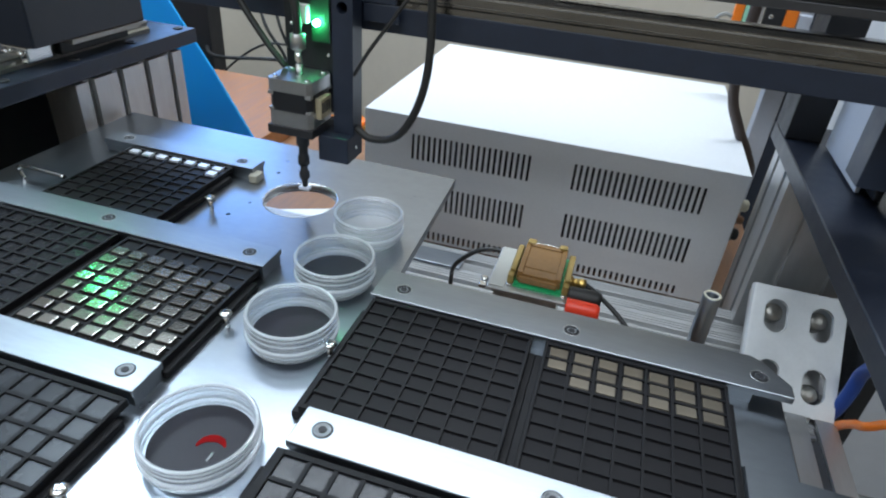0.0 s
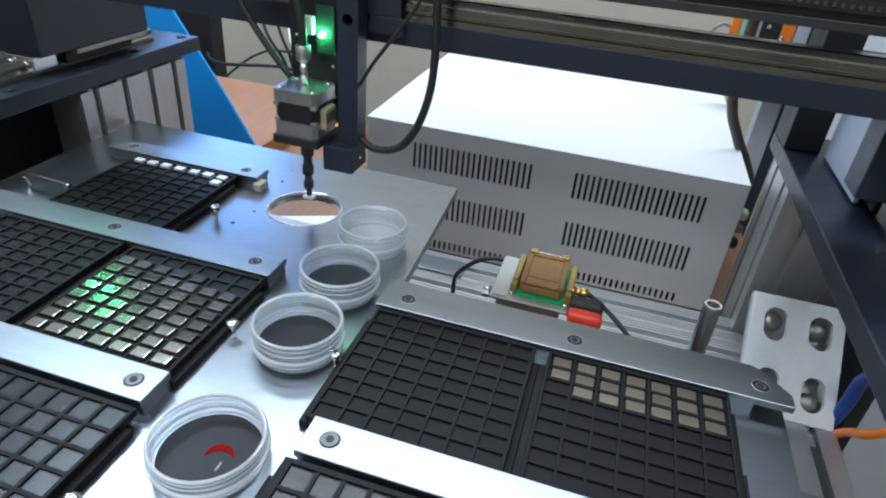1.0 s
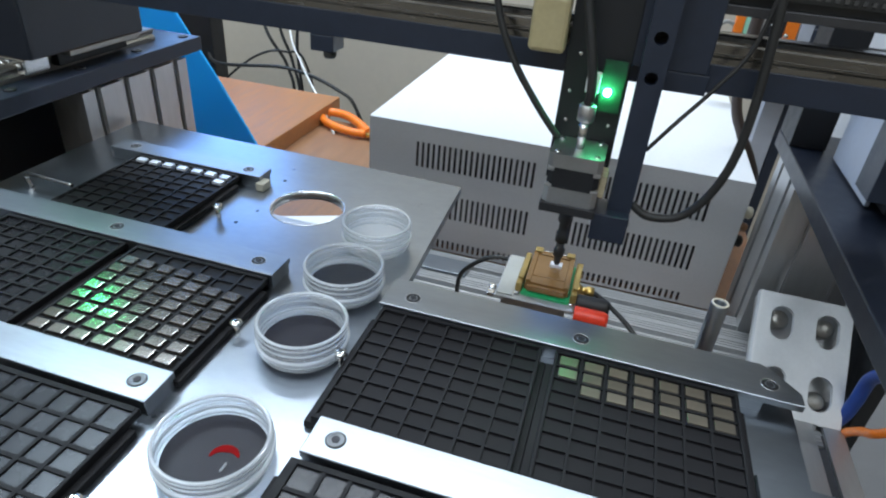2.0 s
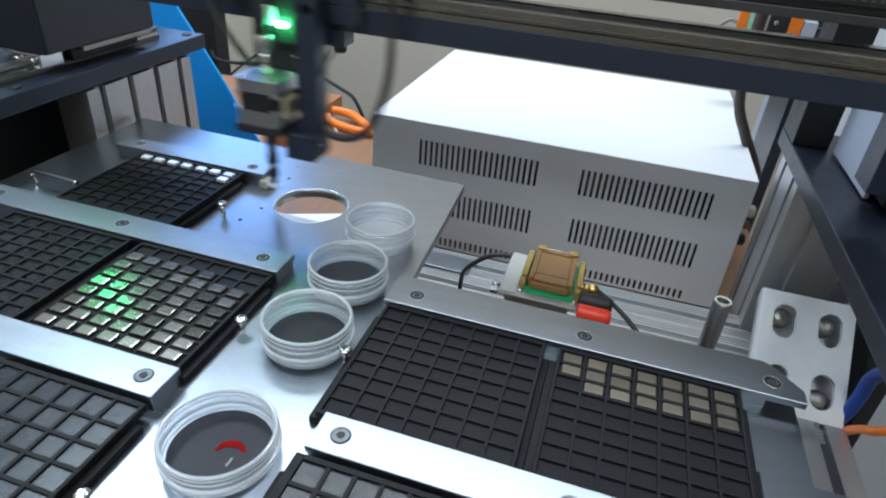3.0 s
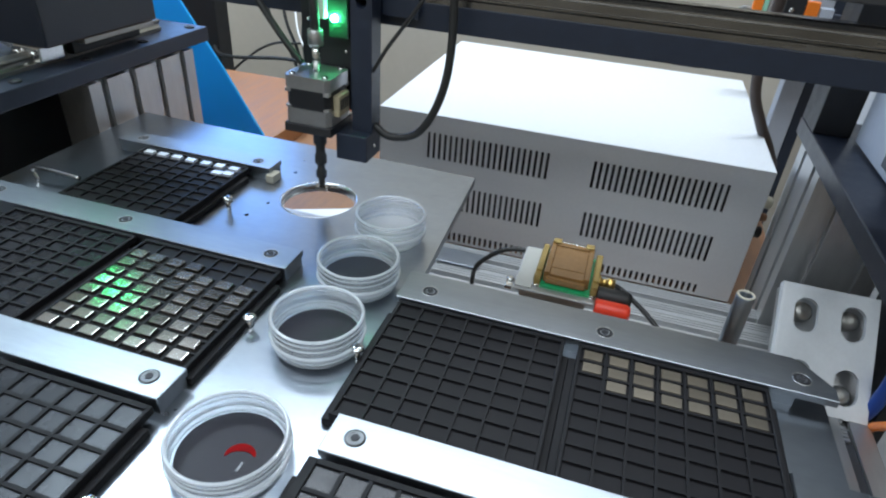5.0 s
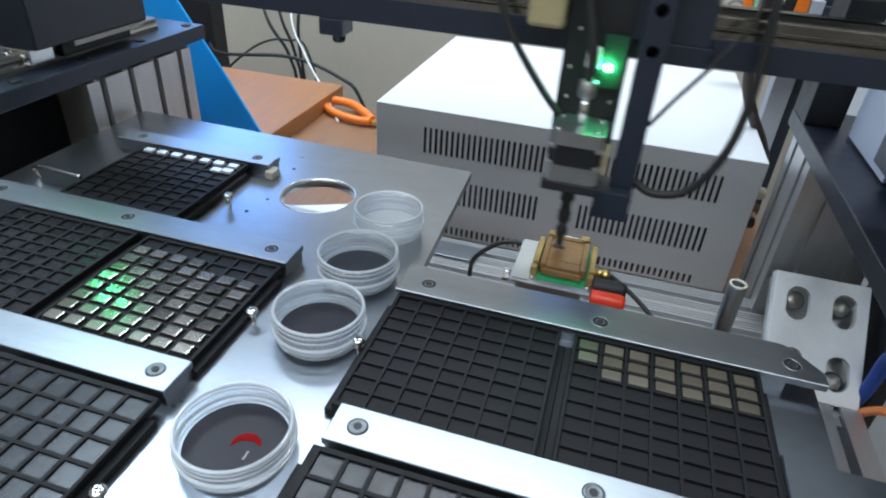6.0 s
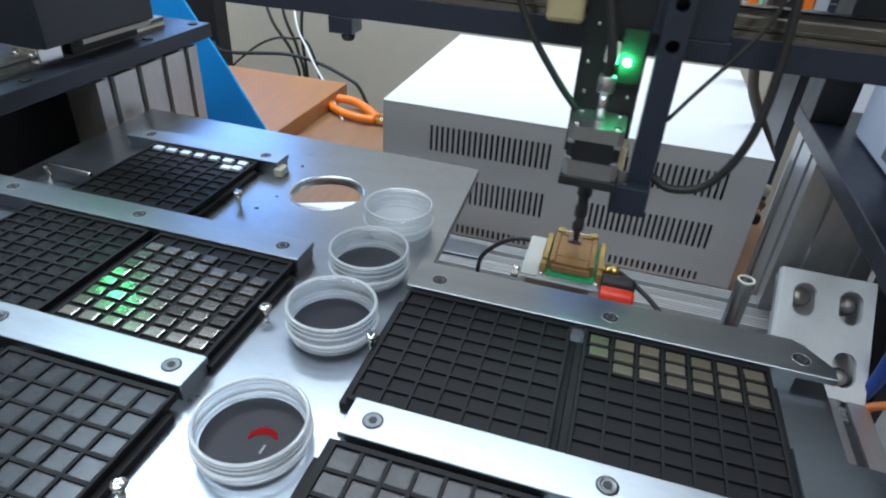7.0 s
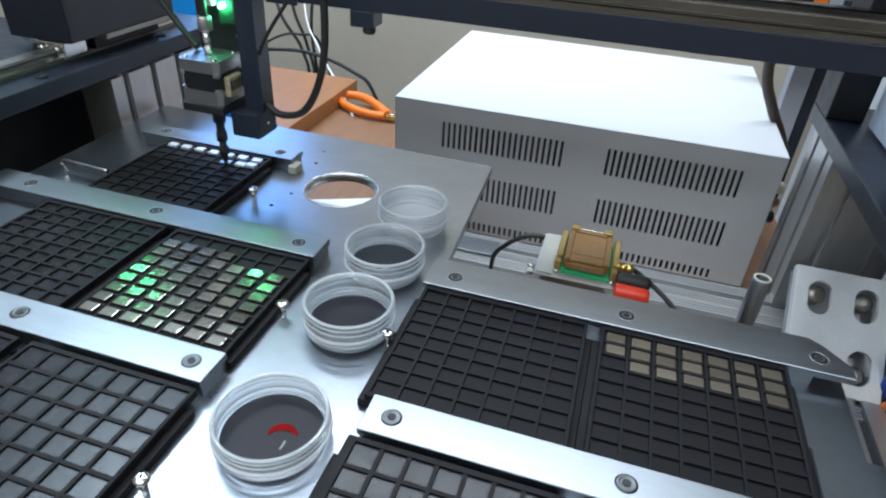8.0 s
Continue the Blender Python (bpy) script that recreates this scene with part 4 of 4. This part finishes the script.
# ---------------------------------------------------------------- moving pick head; its own origin is the nozzle tip
def pick_head():
    root = thing("pick_head", "pick-and-place head with stepper motor, black nozzle and green light", "machine head")
    s = 0.018
    part("nozzle_tip", lathe([(0.0018, 0.0), (0.0024, 0.0015), (0.0026, 0.006), (0.0042, 0.008), (0.0042, 0.013), (0.0030, 0.015), (0.0030, 0.020)], None, 20), RUBBER, root)
    part("nozzle", lathe([(0.0046, 0.0201), (0.0046, 0.027), (0.0036, 0.029), (0.0036, 0.035), (0.0052, 0.037), (0.0052, 0.044), (0.0060, 0.046), (0.0060, 0.0505)], None, 24), RUBBER, root)
    part("lower_flange", box(-s - 0.001, s + 0.001, -s - 0.001, s + 0.001, 0.0506, 0.0577, 0.001), DARK_STEEL, root)
    cut = 0.0035

    def octo(h):
        return [(-h + cut, -h), (h - cut, -h), (h, -h + cut), (h, h - cut), (h - cut, h), (-h + cut, h), (-h, h - cut), (-h, -h + cut)]
    part("motor_end", prism(octo(s), 0.0578, 0.0690), mat("cast_motor_alloy", (0.55, 0.55, 0.55), 0.38, 1.0, 0.08, 90), root, "silver stepper motor end bell")
    part("motor_core", prism(octo(s - 0.0008), 0.0691, 0.0835), BLACK, root, "black laminated motor core")
    for bx in (-1, 1):
        for by in (-1, 1):
            for z0, z1 in ((0.0691, 0.0712), (0.0806, 0.0835)):
                xa, ya = sorted((bx * (s - 0.0052), bx * (s - 0.0004))), sorted((by * (s - 0.0052), by * (s - 0.0004)))
                part("corner_lug", box(*xa, *ya, z0, z1, 0.0006), bpy.data.materials["cast_motor_alloy"], root)
    part("motor_end", prism(octo(s), 0.0836, 0.0930), bpy.data.materials["cast_motor_alloy"], root)
    for bx in (-0.013, 0.013):
        for by in (-0.013, 0.013):
            part("screw", lathe([(0.0022, 0.0929), (0.0022, 0.0939), (0.0012, 0.0943)], pose(bx, by, 0), 12), STEEL, root)
    part("motor_connector", box(s - 0.001, s + 0.004, -0.010, 0.008, 0.0640, 0.0800, 0.001), mat("tan_connector_plastic", (0.42, 0.36, 0.24), 0.5, 0.0, 0.2, 200), root, "tan motor wiring connector")
    for k in range(5):
        part("pin", box(s + 0.0041, s + 0.0046, -0.0085 + k * 0.0036, -0.0069 + k * 0.0036, 0.0690, 0.0770), DARK_STEEL, root)
    part("shaft", lathe([(0.0030, 0.0931), (0.0030, 0.112)], None, 18), STEEL, root)
    part("collar", lathe([(0.0052, 0.1121), (0.0056, 0.1126), (0.0056, 0.1225), (0.0050, 0.123)], None, 20), bpy.data.materials["cast_motor_alloy"], root)
    part("vacuum_hose", tube([(0, 0, 0.123), (0.0, 0.0, 0.135), (-0.004, 0.002, 0.155), (-0.012, 0.006, 0.185), (-0.02, 0.012, 0.23)], 0.0032), RUBBER, root)
    part("back_plate", box(-0.021, 0.0215, s + 0.0012, s + 0.0048, 0.060, 0.215, 0.0006), BLACK, root)
    for bx, bz in ((-0.014, 0.105), (0.015, 0.105), (-0.015, 0.125), (-0.012, 0.150)):
        part("screw", lathe([(0.0014, 0.0), (0.0014, 0.001), (0.0008, 0.0013)], pose(bx, s + 0.0011, bz, 90, 0, 0), 10), STEEL, root)
    bar = bmesh.new()
    edges = []
    for pts in ([(0.0265, 0.0515), (0.0425, 0.0515), (0.0425, 0.235), (0.0265, 0.235)],
                [(0.0345 + 0.0042 * math.cos(2 * math.pi * k / 20), 0.1445 + 0.0042 * math.sin(2 * math.pi * k / 20)) for k in range(20)],
                [(0.0345 + 0.0042 * math.cos(2 * math.pi * k / 20), 0.1690 + 0.0042 * math.sin(2 * math.pi * k / 20)) for k in range(20)]):
        vs = [bar.verts.new((x, 0.002, z)) for x, z in pts]
        edges += [bar.edges.new((vs[k], vs[(k + 1) % len(vs)])) for k in range(len(vs))]
    bmesh.ops.triangle_fill(bar, edges=edges, use_beauty=True)
    ext = bmesh.ops.extrude_face_region(bar, geom=list(bar.faces))
    bmesh.ops.translate(bar, vec=(0, 0.0165, 0), verts=[v for v in ext["geom"] if isinstance(v, bmesh.types.BMVert)])
    part("side_bar", bar, NAVY, root, "dark blue upright bar with round holes")
    # Thin dark sheet behind both holes, put in as their shaded depth.
    part("bar_hole_shade", box(0.0285, 0.0405, 0.0187, 0.0193, 0.13, 0.19), VOID, root)
    part("sensor_block", box(0.0175, 0.0425, -0.008, 0.020, 0.0305, 0.0513, 0.001), NAVY, root)
    part("work_light", box(0.0205, 0.0395, -0.005, 0.017, 0.0295, 0.0304), LAMP_BLUE, root, "lit blue-white work light under the block")
    part("ring_light", lathe([(0.0085, 0.0495), (0.0150, 0.0495), (0.0150, 0.0505), (0.0085, 0.0505)], None, 32, True), LAMP_BLUE, root, "lit blue-white ring light under the motor")
    part("block_screw", lathe([(0.0016, 0.0), (0.0016, 0.0008), (0.0009, 0.0011)], pose(0.0426, 0.006, 0.0405, 0, 90, 0), 10), STEEL, root)
    part("carriage_plate", box(0.018, 0.068, 0.0195, 0.0230, 0.147, 0.235, 0.0008), NAVY, root)
    part("slider", box(-0.008, 0.058, 0.0232, 0.0255, 0.166, 0.180, 0.0005), BLACK, root)
    part("circuit_board", box(0.005, 0.0195, 0.012, 0.0135, 0.116, 0.150), PCB_DARK, root)
    part("white_connector", box(-0.0045, 0.0045, 0.006, 0.012, 0.129, 0.142, 0.0008), PAPER, root)
    part("green_light", lathe([(0.0022, 0.0), (0.0022, 0.002), (0.0012, 0.003)], pose(0.0100, 0.0118, 0.1295, 90, 0, 0), 16), LED_HEAD, root, "lit green indicator light")
    part("bracket_plate", box(0.0430, 0.070, 0.0200, 0.0220, 0.134, 0.1468, 0.0006), NAVY, root)
    part("beige_cap", box(-0.046, -0.022, 0.006, 0.018, 0.150, 0.185, 0.003), mat("aged_beige_plastic", (0.40, 0.34, 0.19), 0.5, 0.0, 0.1, 60), root, "aged beige plastic cap")
    part("cable", tube([(0.0425, 0.008, 0.056), (0.056, 0.006, 0.050), (0.077, 0.006, 0.056), (0.092, 0.006, 0.081), (0.0985, 0.008, 0.116), (0.097, 0.010, 0.17), (0.091, 0.012, 0.235)], 0.0030), RUBBER, root)
    part("cable", tube([(-0.016, 0.008, 0.0945), (-0.034, 0.008, 0.115), (-0.056, 0.010, 0.145), (-0.071, 0.014, 0.18), (-0.080, 0.018, 0.235)], 0.0025), RUBBER, root)
    part("thin_wire", tube([(0.0425, 0.004, 0.098), (0.055, 0.003, 0.118), (0.074, 0.006, 0.145), (0.088, 0.010, 0.17), (0.095, 0.012, 0.22)], 0.0014), RUBBER, root)
    return root


HEAD = pick_head()
CARRIED = new("die", DIE_PALE)
tagged(CARRIED, "small pale die carried by the nozzle", "die", "pale dies")
CARRIED_NEXT = new("die", DIE)
tagged(CARRIED_NEXT, "small metallic die carried from tray to tray", "die", "pale dies")

# seconds, x and y and z of the nozzle tip
HY = 0.096
HEAD_ROWS = [
    (0.0, -0.123, 0, 0.019), (1.15, -0.123, 0, 0.019), (1.2, -0.121, 0, 0.020), (1.3, -0.100, -0.002, 0.020), (1.4, -0.045, -0.005, 0.018), (1.5, 0.018, -0.008, 0.016), (1.6, 0.064, -0.010, 0.013),
    (1.7, 0.0835, -0.011, 0.0115), (1.8, 0.0845, -0.011, 0.0105), (2.5, 0.0845, -0.011, 0.0105), (2.6, 0.081, -0.010, 0.0130), (2.7, 0.030, -0.006, 0.015), (2.8, -0.039, -0.003, 0.015), (2.9, -0.105, 0, 0.016), (3.0, -0.162, 0, 0.018),
    (3.1, -0.205, 0, 0.016), (3.2, -0.222, 0.001, 0.013), (3.3, -0.224, 0.001, 0.0115), (3.6, -0.224, 0.001, 0.0115), (3.7, -0.216, -0.012, 0.014), (3.8, -0.190, -0.060, 0.016), (3.9, -0.152, -0.110, 0.016),
    (4.0, -0.142, -0.122, 0.016), (4.1, -0.140, -0.128, 0.013), (4.2, -0.140, -0.130, 0.011), (4.3, -0.140, -0.128, 0.012), (4.4, -0.140, -0.108, 0.016), (4.5, -0.137, -0.066, 0.018), (4.6, -0.130, -0.020, 0.019), (4.7, -0.1255, -0.002, 0.019),
    (4.8, -0.125, 0, 0.019), (5.5, -0.125, 0, 0.019), (5.6, -0.121, 0, 0.020), (5.7, -0.085, -0.003, 0.020), (5.8, -0.020, -0.006, 0.018), (5.9, 0.040, -0.009, 0.014), (6.0, 0.075, -0.010, 0.0115), (6.1, 0.0840, -0.011, 0.0095), (6.3, 0.0845, -0.011, 0.0080), (6.5, 0.0845, -0.011, 0.0105),
    (6.9, 0.083, -0.011, 0.0130), (7.0, 0.0805, -0.011, 0.0140), (7.1, 0.030, -0.008, 0.016), (7.2, -0.040, -0.004, 0.018), (7.3, -0.098, -0.001, 0.018), (7.4, -0.155, 0, 0.016), (7.5, -0.198, 0, 0.014), (7.6, -0.230, 0, 0.012), (7.7, -0.239, 0, 0.0105), (8.0, -0.239, 0, 0.0105)]


def motions():
    walk(HEAD, [(t, pose(x, HY + y, z)) for t, x, y, z in HEAD_ROWS])
    walk(GANTRY, [(t, pose(0, y, 0)) for t, x, y, z in HEAD_ROWS])
    drop = 0.0026
    rest = (-0.224, HY, 0.0115)
    walk(CARRIED, [(t, pose(x, HY + y, z - drop)) for t, x, y, z in HEAD_ROWS if t <= 3.6] + [(3.7, pose(rest[0], rest[1], rest[2] - drop)), (8.0, pose(rest[0], rest[1], rest[2] - drop))])
    px, py = cell(*TRAYS["D"], 4, 1)
    walk(CARRIED_NEXT, [(0.0, pose(px, py, FLOOR_Z + 0.0001)), (4.2, pose(px, py, FLOOR_Z + 0.0001))] + [(t, pose(x, HY + y, z - 0.0034)) for t, x, y, z in HEAD_ROWS if t > 4.2])


motions()
